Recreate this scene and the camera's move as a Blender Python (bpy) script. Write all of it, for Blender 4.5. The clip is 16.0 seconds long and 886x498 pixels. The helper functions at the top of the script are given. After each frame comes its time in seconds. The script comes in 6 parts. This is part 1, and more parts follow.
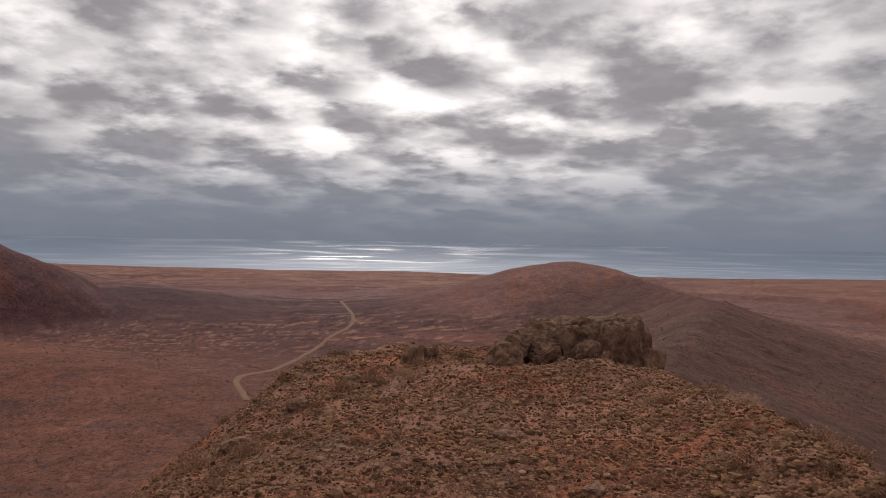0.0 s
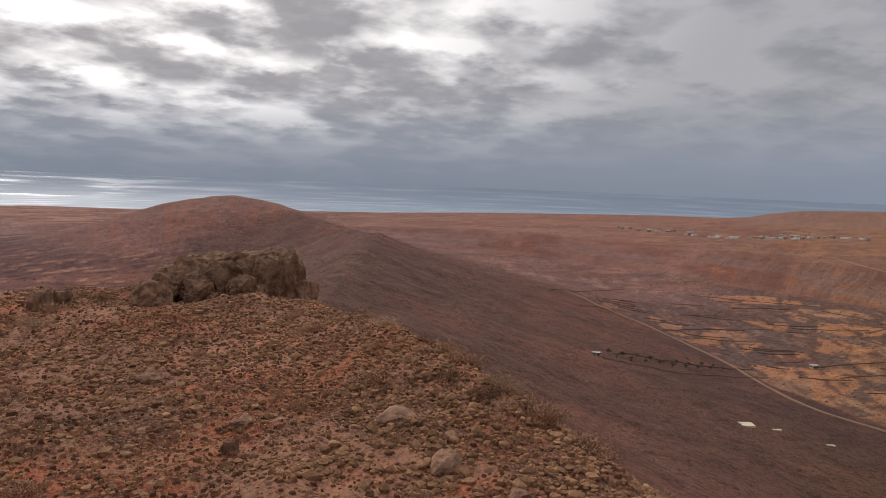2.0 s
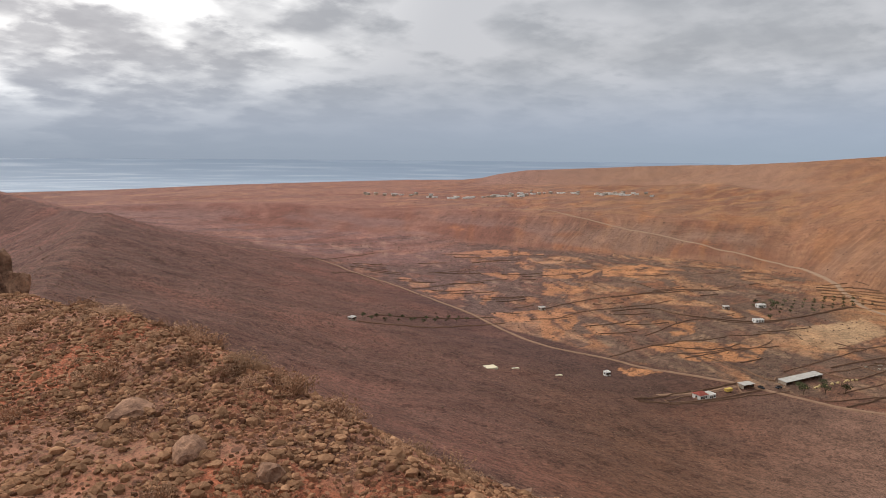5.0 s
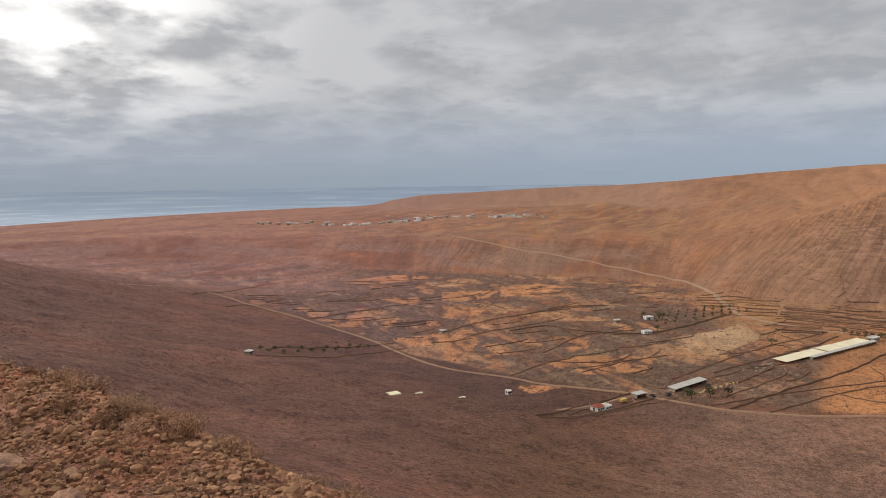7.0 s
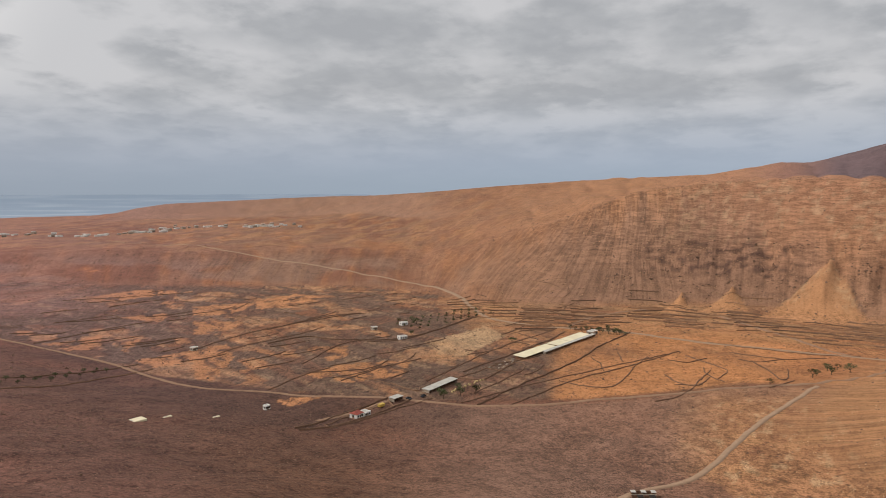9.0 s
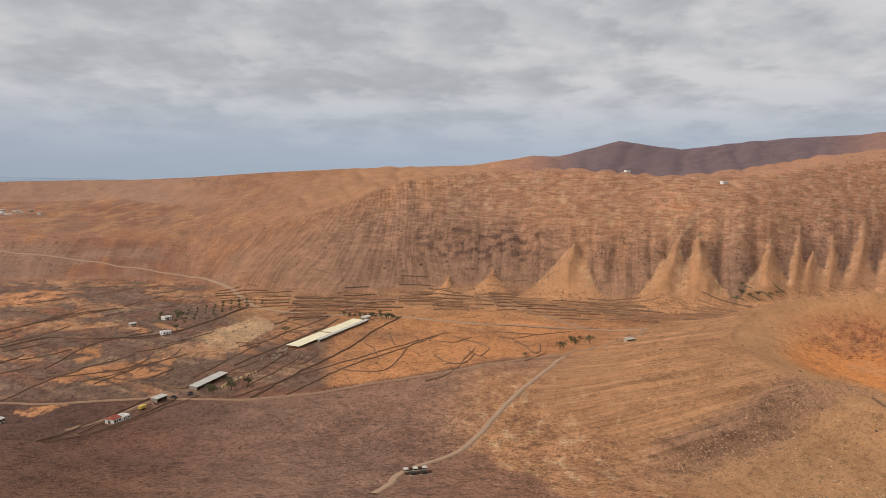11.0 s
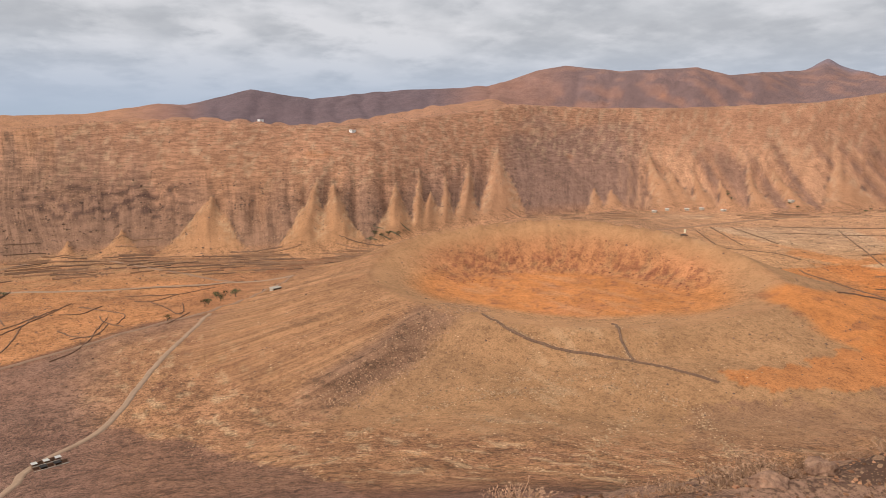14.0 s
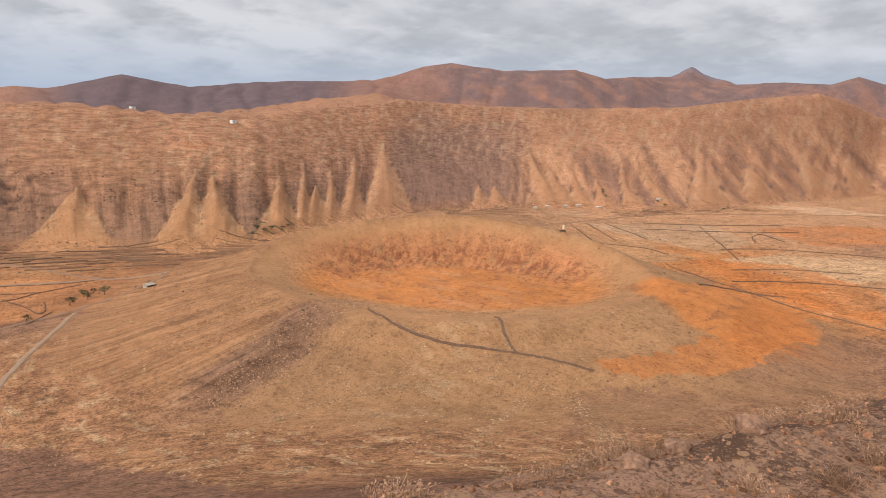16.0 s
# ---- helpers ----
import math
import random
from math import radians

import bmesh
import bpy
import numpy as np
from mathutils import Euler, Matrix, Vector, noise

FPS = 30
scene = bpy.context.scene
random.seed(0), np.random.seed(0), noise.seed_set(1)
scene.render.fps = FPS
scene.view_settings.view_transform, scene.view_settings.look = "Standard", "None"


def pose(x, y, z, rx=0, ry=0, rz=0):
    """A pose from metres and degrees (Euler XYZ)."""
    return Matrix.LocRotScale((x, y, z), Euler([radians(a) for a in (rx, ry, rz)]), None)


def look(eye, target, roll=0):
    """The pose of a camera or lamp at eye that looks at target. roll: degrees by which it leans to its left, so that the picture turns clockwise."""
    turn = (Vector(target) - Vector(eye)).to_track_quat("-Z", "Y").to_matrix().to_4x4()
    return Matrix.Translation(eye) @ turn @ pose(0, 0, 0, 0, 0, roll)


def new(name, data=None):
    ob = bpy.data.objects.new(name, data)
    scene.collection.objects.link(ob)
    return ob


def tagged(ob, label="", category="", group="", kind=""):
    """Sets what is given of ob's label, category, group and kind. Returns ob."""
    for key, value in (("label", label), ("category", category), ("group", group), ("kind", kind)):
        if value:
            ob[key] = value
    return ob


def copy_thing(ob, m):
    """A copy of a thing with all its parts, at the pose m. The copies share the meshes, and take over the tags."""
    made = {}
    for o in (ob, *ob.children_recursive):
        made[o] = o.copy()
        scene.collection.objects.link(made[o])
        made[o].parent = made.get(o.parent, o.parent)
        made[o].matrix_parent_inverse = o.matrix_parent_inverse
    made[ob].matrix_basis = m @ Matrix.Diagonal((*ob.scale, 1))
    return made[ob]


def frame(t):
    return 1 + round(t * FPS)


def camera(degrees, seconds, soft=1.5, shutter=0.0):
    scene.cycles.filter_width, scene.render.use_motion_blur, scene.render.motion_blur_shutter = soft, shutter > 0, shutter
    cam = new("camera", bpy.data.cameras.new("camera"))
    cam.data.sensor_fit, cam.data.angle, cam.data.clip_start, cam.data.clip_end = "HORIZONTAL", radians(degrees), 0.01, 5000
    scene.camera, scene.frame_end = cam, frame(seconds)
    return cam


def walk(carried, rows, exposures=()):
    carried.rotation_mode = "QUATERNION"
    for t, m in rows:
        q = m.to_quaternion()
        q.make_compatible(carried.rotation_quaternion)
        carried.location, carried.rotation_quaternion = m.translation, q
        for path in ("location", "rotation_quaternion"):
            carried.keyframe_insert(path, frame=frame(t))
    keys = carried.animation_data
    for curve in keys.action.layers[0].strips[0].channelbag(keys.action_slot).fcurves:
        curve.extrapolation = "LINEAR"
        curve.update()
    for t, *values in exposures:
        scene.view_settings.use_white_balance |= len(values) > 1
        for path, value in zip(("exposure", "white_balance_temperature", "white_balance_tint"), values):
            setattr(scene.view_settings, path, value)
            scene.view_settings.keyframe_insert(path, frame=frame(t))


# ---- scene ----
EYE, REACH = 1.6, 0.5
cam = camera(64.42, 16.0, soft=0.9)
# seconds, yaw, pitch, roll of a camera held at arm's length by somebody who turns on the spot
ROWS = [
    (0.0, -0.00, -0.97, -1.12),
    (0.5, -10.09, -1.28, -0.97),
    (1.0, -15.54, -2.48, -0.54),
    (1.5, -18.10, -3.07, -1.02),
    (2.0, -26.93, -5.52, -2.22),
    (2.5, -36.53, -6.16, -2.52),
    (3.0, -41.91, -9.23, -2.92),
    (3.5, -42.70, -9.68, -2.70),
    (4.0, -44.22, -9.58, -1.35),
    (4.2, -44.65, -9.34, -1.08),
    (6.3, -52.18, -5.29, 0.43),
    (6.5, -52.64, -5.37, 0.56),
    (7.0, -55.87, -5.54, 0.83),
    (7.5, -62.17, -5.57, 0.46),
    (8.0, -66.92, -5.48, 0.21),
    (8.2, -68.82, -5.40, 0.08),
    (10.3, -84.21, -4.98, -0.35),
    (10.5, -85.83, -5.22, -0.59),
    (11.0, -93.75, -5.72, -1.05),
    (11.5, -100.28, -6.50, -1.25),
    (12.0, -104.97, -7.18, -1.10),
    (12.5, -108.91, -7.83, -0.94),
    (13.0, -112.59, -8.34, -0.46),
    (13.5, -118.07, -8.98, -0.56),
    (14.0, -122.65, -9.36, -0.54),
    (14.5, -125.62, -9.62, -0.77),
    (15.0, -128.46, -9.57, -1.28),
    (15.5, -130.22, -9.47, -1.62),
    (16.0, -131.78, -9.56, -2.07),
]
EXPOSURES = [(0.0, -0.80, 6600, 15), (0.6, -0.68, 6600, 14.5), (1.5, -0.45, 6550, 13.5), (2.0, -0.50, 6550, 13), (2.5, -0.26, 6500, 11), (3.2, 0.08, 6500, 10), (4.0, 0.08, 6500, 10), (7.0, -0.02, 6650, 9.6), (11.0, 0.08, 6700, 10), (13.5, 0.26, 6600, 10.6), (16.0, 0.26, 6500, 10.6)]
walk(cam, [(t, pose(-REACH * math.sin(radians(yaw)), REACH * math.cos(radians(yaw)), EYE, 90 + pitch, roll, yaw))
           for t, yaw, pitch, roll in ROWS], EXPOSURES)

# ---- sky: a broken overcast, brightest round the hidden sun ----
SUN_AZ, SUN_EL = -5.0, 30.0
world = bpy.data.worlds.new("sky")
scene.world = world
world.use_nodes = True
wt = world.node_tree
wt.nodes.clear()


def wn(kind, **props):
    n = wt.nodes.new(kind)
    for k, v in props.items():
        n.inputs[k].default_value = v
    return n


def wmath(op, a, b=None, c=None, clamp=False):
    n = wt.nodes.new("ShaderNodeMath")
    n.operation, n.use_clamp = op, clamp
    for i, v in enumerate((a, b, c)):
        if v is None:
            continue
        if isinstance(v, (int, float)):
            n.inputs[i].default_value = v
        else:
            wt.links.new(v, n.inputs[i])
    return n.outputs[0]


def wrange(v, a, b, lo=0.0, hi=1.0):
    n = wt.nodes.new("ShaderNodeMapRange")
    n.interpolation_type = "SMOOTHSTEP"
    wt.links.new(v, n.inputs[0])
    for i, q in enumerate((a, b, lo, hi)):
        n.inputs[1 + i].default_value = q
    return n.outputs[0]


def wmix(f, a, b):
    n = wt.nodes.new("ShaderNodeMix")
    n.data_type = "RGBA"
    for i, v in ((0, f), (6, a), (7, b)):
        if isinstance(v, (int, float)):
            n.inputs[i].default_value = v
        elif isinstance(v, tuple):
            n.inputs[i].default_value = (*v, 1)
        else:
            wt.links.new(v, n.inputs[i])
    return n.outputs[2]


ray = wt.nodes.new("ShaderNodeTexCoord")
sep = wt.nodes.new("ShaderNodeSeparateXYZ")
wt.links.new(ray.outputs["Generated"], sep.inputs[0])
dx, dy, dz = sep.outputs
up = wmath("MAXIMUM", dz, 0.0)
low = wmath("ADD", up, 0.21)
deck = wt.nodes.new("ShaderNodeCombineXYZ")
wt.links.new(wmath("DIVIDE", dx, low), deck.inputs[0])
wt.links.new(wmath("DIVIDE", dy, low), deck.inputs[1])


def wnoise(scale, detail, rough, z, distort=0.0):
    m = wt.nodes.new("ShaderNodeVectorMath")
    m.operation = "ADD"
    wt.links.new(deck.outputs[0], m.inputs[0])
    m.inputs[1].default_value = (0, 0, z)
    n = wn("ShaderNodeTexNoise", Scale=scale, Detail=detail, Roughness=rough, Distortion=distort)
    wt.links.new(m.outputs[0], n.inputs["Vector"])
    return n.outputs[0]


big, lumps, wisps = wnoise(0.8, 2, 0.5, 2.9), wnoise(2.9, 5, 0.50, 4.2, 0.0), wnoise(11.0, 4, 0.55, 8.1, 0.0)
puff = wn("ShaderNodeTexVoronoi", Scale=4.6, Randomness=1.0)
puff.feature = "SMOOTH_F1"
puff.inputs["Smoothness"].default_value = 0.9
bend = wt.nodes.new("ShaderNodeVectorMath")
bend.operation = "ADD"
wt.links.new(deck.outputs[0], bend.inputs[0])
swirl = wt.nodes.new("ShaderNodeCombineXYZ")
wt.links.new(wmath("MULTIPLY", lumps, 0.5), swirl.inputs[0])
wt.links.new(wmath("MULTIPLY", wisps, 0.25), swirl.inputs[1])
wt.links.new(swirl.outputs[0], bend.inputs[1])
wt.links.new(bend.outputs[0], puff.inputs["Vector"])
thick = wmath("ADD", wmath("ADD", wmath("MULTIPLY", big, 0.55), wmath("MULTIPLY", lumps, 0.75)), wmath("MULTIPLY_ADD", puff.outputs["Distance"], -0.34, wmath("MULTIPLY_ADD", wisps, 0.16, 0.17)))
sunv = (math.sin(radians(SUN_AZ)) * math.cos(radians(SUN_EL)), math.cos(radians(SUN_AZ)) * math.cos(radians(SUN_EL)), math.sin(radians(SUN_EL)))
dot = wt.nodes.new("ShaderNodeVectorMath")
dot.operation = "DOT_PRODUCT"
wt.links.new(ray.outputs["Generated"], dot.inputs[0])
dot.inputs[1].default_value = sunv
toward = wrange(dot.outputs["Value"], 0.60, 1.0)
veil = wrange(dot.outputs["Value"], -0.2, 0.98)
gap = wmath("POWER", wmath("MULTIPLY_ADD", thick, -4.0, 3.36, True), 1.3)
# colours of the cloud's thick and thin parts, away from the sun and towards it
thickc = wmix(toward, (0.390, 0.408, 0.442), (0.52, 0.507, 0.53))
midc = wmix(toward, (0.472, 0.490, 0.522), (0.72, 0.705, 0.72))
thinc = wmix(toward, (0.580, 0.590, 0.622), (2.0, 1.97, 1.91))
folds = wmath("MULTIPLY_ADD", wmath("ADD", lumps, wmath("MULTIPLY", wisps, 0.6)), -2.6, 2.55, True)
cloud = wmix(gap, wmix(folds, thickc, midc), thinc)
# the dim bank of haze over the sea
bank = wrange(dz, 0.145, 0.02)
bankc = wmix(veil, (0.36, 0.43, 0.54), (0.35, 0.395, 0.475))
sky = wmix(wmath("MULTIPLY", bank, 0.90), cloud, bankc)
# the haze thickens and dims where sky meets sea
sky = wmix(wrange(dz, 0.05, -0.008, 0.0, 0.8), sky, wmix(veil, (0.325, 0.40, 0.49), (0.285, 0.335, 0.41)))
# overcast: brighter overhead
lift = wrange(dz, 0.25, 0.95, 1.0, 2.1)
bright = wt.nodes.new("ShaderNodeBackground")
wt.links.new(sky, bright.inputs[0])
wt.links.new(lift, bright.inputs[1])
out = wt.nodes.new("ShaderNodeOutputWorld")
wt.links.new(bright.outputs[0], out.inputs[0])

sun = new("sun", bpy.data.lights.new("sun", "SUN"))
sun.data.energy, sun.data.angle, sun.data.color = 1.7, radians(12), (1.0, 0.95, 0.88)
sun.matrix_world = look((0, 0, 400), (-sunv[0] * 100, -sunv[1] * 100, 400 - sunv[2] * 100))

# ---- materials ----
def material(name, rough=0.9, metal=0.0):
    m = bpy.data.materials.new(name)
    m.use_nodes = True
    b = m.node_tree.nodes["Principled BSDF"]
    b.inputs["Roughness"].default_value, b.inputs["Metallic"].default_value = rough, metal
    b.inputs["Specular IOR Level"].default_value = 0.08
    return m, m.node_tree, b


def tex(t, kind, vector=None, **props):
    n = t.nodes.new(kind)
    for k, v in props.items():
        n.inputs[k].default_value = v
    if vector is not None:
        t.links.new(vector, n.inputs["Vector"])
    return n


def op(t, what, a, b=None, clamp=False):
    n = t.nodes.new("ShaderNodeMath")
    n.operation, n.use_clamp = what, clamp
    for i, v in enumerate((a, b)):
        if v is None:
            continue
        if isinstance(v, (int, float)):
            n.inputs[i].default_value = v
        else:
            t.links.new(v, n.inputs[i])
    return n.outputs[0]


def span(t, v, a, b, lo=0.0, hi=1.0):
    n = t.nodes.new("ShaderNodeMapRange")
    t.links.new(v, n.inputs[0])
    for i, q in enumerate((a, b, lo, hi)):
        n.inputs[1 + i].default_value = q
    return n.outputs[0]


def mix(t, f, a, b, blend="MIX"):
    n = t.nodes.new("ShaderNodeMix")
    n.data_type, n.blend_type = "RGBA", blend
    for i, v in ((0, f), (6, a), (7, b)):
        if isinstance(v, (int, float)):
            n.inputs[i].default_value = v
        elif isinstance(v, tuple):
            n.inputs[i].default_value = (*v, 1)
        else:
            t.links.new(v, n.inputs[i])
    return n.outputs[2]


def bump(t, b, height, strength=0.5, distance=0.1):
    n = t.nodes.new("ShaderNodeBump")
    n.inputs["Strength"].default_value, n.inputs["Distance"].default_value = strength, distance
    t.links.new(height, n.inputs["Height"])
    t.links.new(n.outputs[0], b.inputs["Normal"])


def worn(name, a, b, scale=2.0, rough=0.9, depth=0.03, per_thing=0.25, metal=0.0, detail=6):
    """Two colours mixed by grain and stains, a little different on each piece."""
    m, t, s = material(name, rough, metal)
    co = t.nodes.new("ShaderNodeTexCoord").outputs["Object"]
    n1 = tex(t, "ShaderNodeTexNoise", co, Scale=scale, Detail=detail, Roughness=0.65)
    n2 = tex(t, "ShaderNodeTexNoise", co, Scale=scale * 7, Detail=3, Roughness=0.7)
    f = span(t, op(t, "ADD", n1.outputs[0], op(t, "MULTIPLY", n2.outputs[0], 0.4)), 0.5, 0.9)
    c = mix(t, f, a, b)
    rnd = t.nodes.new("ShaderNodeObjectInfo").outputs["Random"]
    isl = t.nodes.new("ShaderNodeNewGeometry").outputs["Random Per Island"]
    k = span(t, op(t, "ADD", op(t, "MULTIPLY", rnd, 0.5), op(t, "MULTIPLY", isl, 0.5)), 0.15, 0.85, 1 - per_thing, 1 + per_thing)
    vm = t.nodes.new("ShaderNodeVectorMath")
    vm.operation = "SCALE"
    t.links.new(c, vm.inputs[0])
    t.links.new(k, vm.inputs["Scale"])
    t.links.new(vm.outputs[0], s.inputs["Base Color"])
    bump(t, s, op(t, "ADD", n1.outputs[0], op(t, "MULTIPLY", n2.outputs[0], 0.5)), 0.6, depth)
    return m


def soil_material():
    m, t, s = material("volcanic_soil", 0.95)
    s.inputs["Specular IOR Level"].default_value = 0.1
    co = t.nodes.new("ShaderNodeTexCoord").outputs["Object"]
    base = t.nodes.new("ShaderNodeAttribute")
    base.attribute_name = "soil"
    grit = tex(t, "ShaderNodeTexNoise", co, Scale=11.0, Detail=6, Roughness=0.8)
    scrub = tex(t, "ShaderNodeTexNoise", co, Scale=0.55, Detail=10, Roughness=0.82)
    wide = tex(t, "ShaderNodeTexNoise", co, Scale=0.05, Detail=10, Roughness=0.78)
    k = op(t, "ADD", op(t, "ADD", span(t, grit.outputs[0], 0.38, 0.62, -0.20, 0.20), span(t, scrub.outputs[0], 0.4, 0.6, -0.18, 0.18)),
           span(t, wide.outputs[0], 0.4, 0.6, 0.82, 1.18))
    # crisp mottling at every size
    for i, (scale, detail, cut, amount) in enumerate(((0.035, 9, 0.50, 0.08), (0.11, 8, 0.52, 0.16), (0.32, 7, 0.54, 0.34), (1.0, 6, 0.54, 0.46), (4.5, 5, 0.53, 0.30), (18.0, 3, 0.53, 0.42))):
        mp = t.nodes.new("ShaderNodeMapping")
        mp.inputs["Location"].default_value = (17.3 * i, -9.1 * i, 5.7 * i)
        t.links.new(co, mp.inputs[0])
        n = tex(t, "ShaderNodeTexNoise", mp.outputs[0], Scale=scale, Detail=detail, Roughness=0.68)
        k = op(t, "ADD", k, span(t, n.outputs[0], cut - 0.012, cut + 0.018, amount * 0.40, -amount))
    # mottling is weaker on smooth slopes, which show rills, strata and crags as darker and paler colour instead
    def attribute(name):
        a = t.nodes.new("ShaderNodeAttribute")
        a.attribute_name = name
        p = t.nodes.new("ShaderNodeSeparateXYZ")
        t.links.new(a.outputs["Vector"], p.inputs[0])
        return a.outputs["Vector"], p.outputs

    def scaled(v, sx, sy, sz):
        mp = t.nodes.new("ShaderNodeMapping")
        mp.inputs["Scale"].default_value = (sx, sy, sz)
        t.links.new(v, mp.inputs[0])
        return mp.outputs[0]
    flow, (fx, fy, rills) = attribute("flow")
    cover, (mottle, strata, crags) = attribute("cover")
    k = op(t, "ADD", op(t, "MULTIPLY", op(t, "SUBTRACT", k, 1.0), mottle), 1.0)
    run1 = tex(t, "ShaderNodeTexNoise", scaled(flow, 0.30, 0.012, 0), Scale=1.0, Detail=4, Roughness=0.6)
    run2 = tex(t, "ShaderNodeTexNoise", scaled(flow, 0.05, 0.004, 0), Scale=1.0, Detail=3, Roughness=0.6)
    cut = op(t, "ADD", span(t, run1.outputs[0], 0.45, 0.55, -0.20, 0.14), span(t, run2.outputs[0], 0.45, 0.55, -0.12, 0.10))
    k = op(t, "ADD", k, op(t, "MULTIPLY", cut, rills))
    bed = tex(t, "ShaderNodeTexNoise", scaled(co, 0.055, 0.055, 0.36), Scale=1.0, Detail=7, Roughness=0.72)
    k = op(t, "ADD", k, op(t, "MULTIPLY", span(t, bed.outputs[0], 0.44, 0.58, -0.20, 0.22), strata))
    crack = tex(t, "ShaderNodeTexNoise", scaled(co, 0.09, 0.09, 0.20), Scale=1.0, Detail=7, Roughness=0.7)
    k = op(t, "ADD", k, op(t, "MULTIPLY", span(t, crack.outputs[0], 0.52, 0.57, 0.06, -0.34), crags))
    # loose rubble: stones lighter and darker than the soil
    for scale, amount in ((0.13, 0.5), (0.30, 1.0), (0.75, 1.1)):
        v = tex(t, "ShaderNodeTexVoronoi", co, Scale=scale, Randomness=1.0)
        pick = t.nodes.new("ShaderNodeSeparateColor")
        t.links.new(v.outputs["Color"], pick.inputs[0])
        stone = op(t, "MULTIPLY", span(t, v.outputs["Distance"], 0.38, 0.30), op(t, "SUBTRACT", pick.outputs[0], 0.62))
        k = op(t, "ADD", k, op(t, "MULTIPLY", op(t, "MULTIPLY", op(t, "MULTIPLY", stone, amount), mottle), span(t, pick.outputs[1], 0.35, 0.45)))
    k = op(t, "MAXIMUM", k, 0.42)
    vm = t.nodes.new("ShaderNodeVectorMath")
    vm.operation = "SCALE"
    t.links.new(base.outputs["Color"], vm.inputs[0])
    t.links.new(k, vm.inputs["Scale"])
    # pebbles: some paler, some darker than the soil between them
    c = vm.outputs[0]
    for scale, amount in ((5.5, 0.75), (15.0, 0.75), (38.0, 0.6)):
        v = tex(t, "ShaderNodeTexVoronoi", co, Scale=scale, Randomness=1.0)
        pick = t.nodes.new("ShaderNodeSeparateColor")
        t.links.new(v.outputs["Color"], pick.inputs[0])
        lies = op(t, "MULTIPLY", op(t, "MULTIPLY", span(t, v.outputs["Distance"], 0.42, 0.34), span(t, pick.outputs[1], 0.42, 0.48)), base.outputs["Alpha"])
        c = mix(t, op(t, "MULTIPLY", op(t, "MULTIPLY", lies, span(t, pick.outputs[0], 0.5, 0.55)), amount), c, (0.330, 0.190, 0.108))
        c = mix(t, op(t, "MULTIPLY", op(t, "MULTIPLY", lies, span(t, pick.outputs[0], 0.4, 0.35)), amount), c, (0.100, 0.052, 0.034))
    # scattered dry tufts and dark stones, pale stones
    for scale, lo, hi, colour, amount in ((0.30, 0.46, 0.60, (0.066, 0.040, 0.030), 0.6), (0.85, 0.50, 0.60, (0.074, 0.046, 0.034), 0.4), (0.075, 0.54, 0.60, (0.085, 0.058, 0.040), 0.35), (0.6, 0.52, 0.60, (0.42, 0.30, 0.19), 0.5)):
        v = tex(t, "ShaderNodeTexVoronoi", co, Scale=scale, Randomness=1.0)
        where = scrub if scale > 0.2 else wide
        spot = op(t, "MULTIPLY", span(t, v.outputs["Distance"], 0.26, 0.17), span(t, where.outputs[0], lo, hi), True)
        c = mix(t, op(t, "MULTIPLY", op(t, "MULTIPLY", spot, amount), mottle), c, colour)
    t.links.new(c, s.inputs["Base Color"])
    bump(t, s, op(t, "ADD", op(t, "MULTIPLY", grit.outputs[0], 0.07), op(t, "ADD", op(t, "MULTIPLY", scrub.outputs[0], 1.2), op(t, "ADD", op(t, "MULTIPLY", op(t, "MULTIPLY", wide.outputs[0], 2.5), mottle), op(t, "MULTIPLY", op(t, "ADD", run1.outputs[0], op(t, "MULTIPLY", run2.outputs[0], 2.0)), op(t, "MULTIPLY", rills, 1.2))))), 0.45, 1.0)
    return m


def sea_material():
    m, t, s = material("sea_water", 0.22)
    s.inputs["Specular IOR Level"].default_value = 0.3
    co = t.nodes.new("ShaderNodeTexCoord").outputs["Object"]
    uv = t.nodes.new("ShaderNodeUVMap")
    uv.uv_map = "spread"
    mp = t.nodes.new("ShaderNodeMapping")
    mp.inputs["Scale"].default_value = (0.16, 2.0, 1.0)
    t.links.new(uv.outputs[0], mp.inputs[0])
    wind = tex(t, "ShaderNodeTexNoise", mp.outputs[0], Scale=1.0, Detail=3, Roughness=0.5)
    t.links.new(mix(t, span(t, wind.outputs[0], 0.4, 0.62), (0.205, 0.262, 0.335), (0.22, 0.277, 0.35)), s.inputs["Base Color"])
    t.links.new(span(t, wind.outputs[0], 0.50, 0.66, 0.66, 0.34), s.inputs["Roughness"])
    wave = tex(t, "ShaderNodeTexNoise", co, Scale=0.12, Detail=4, Roughness=0.6)
    bump(t, s, wave.outputs[0], 0.35, 2.0)
    return m


SOIL, WATER = soil_material(), sea_material()
ROCK = worn("lichened_basalt", (0.080, 0.043, 0.031), (0.390, 0.222, 0.138), 3.4, 0.95, 0.08, 0.25, detail=9)
STONE = worn("field_stone", (0.185, 0.076, 0.042), (0.420, 0.220, 0.118), 3.0, 0.95, 0.02, 0.65)
DRYSTONE = worn("dry_stone_wall", (0.105, 0.060, 0.040), (0.205, 0.120, 0.075), 0.8, 0.95, 0.1, 0.25)
SCREE = worn("scree", (0.095, 0.057, 0.041), (0.225, 0.136, 0.092), 1.0, 0.95, 0.05, 0.4)
EARTH = worn("earth_bank", (0.185, 0.100, 0.058), (0.290, 0.160, 0.092), 0.8, 0.95, 0.1, 0.2)
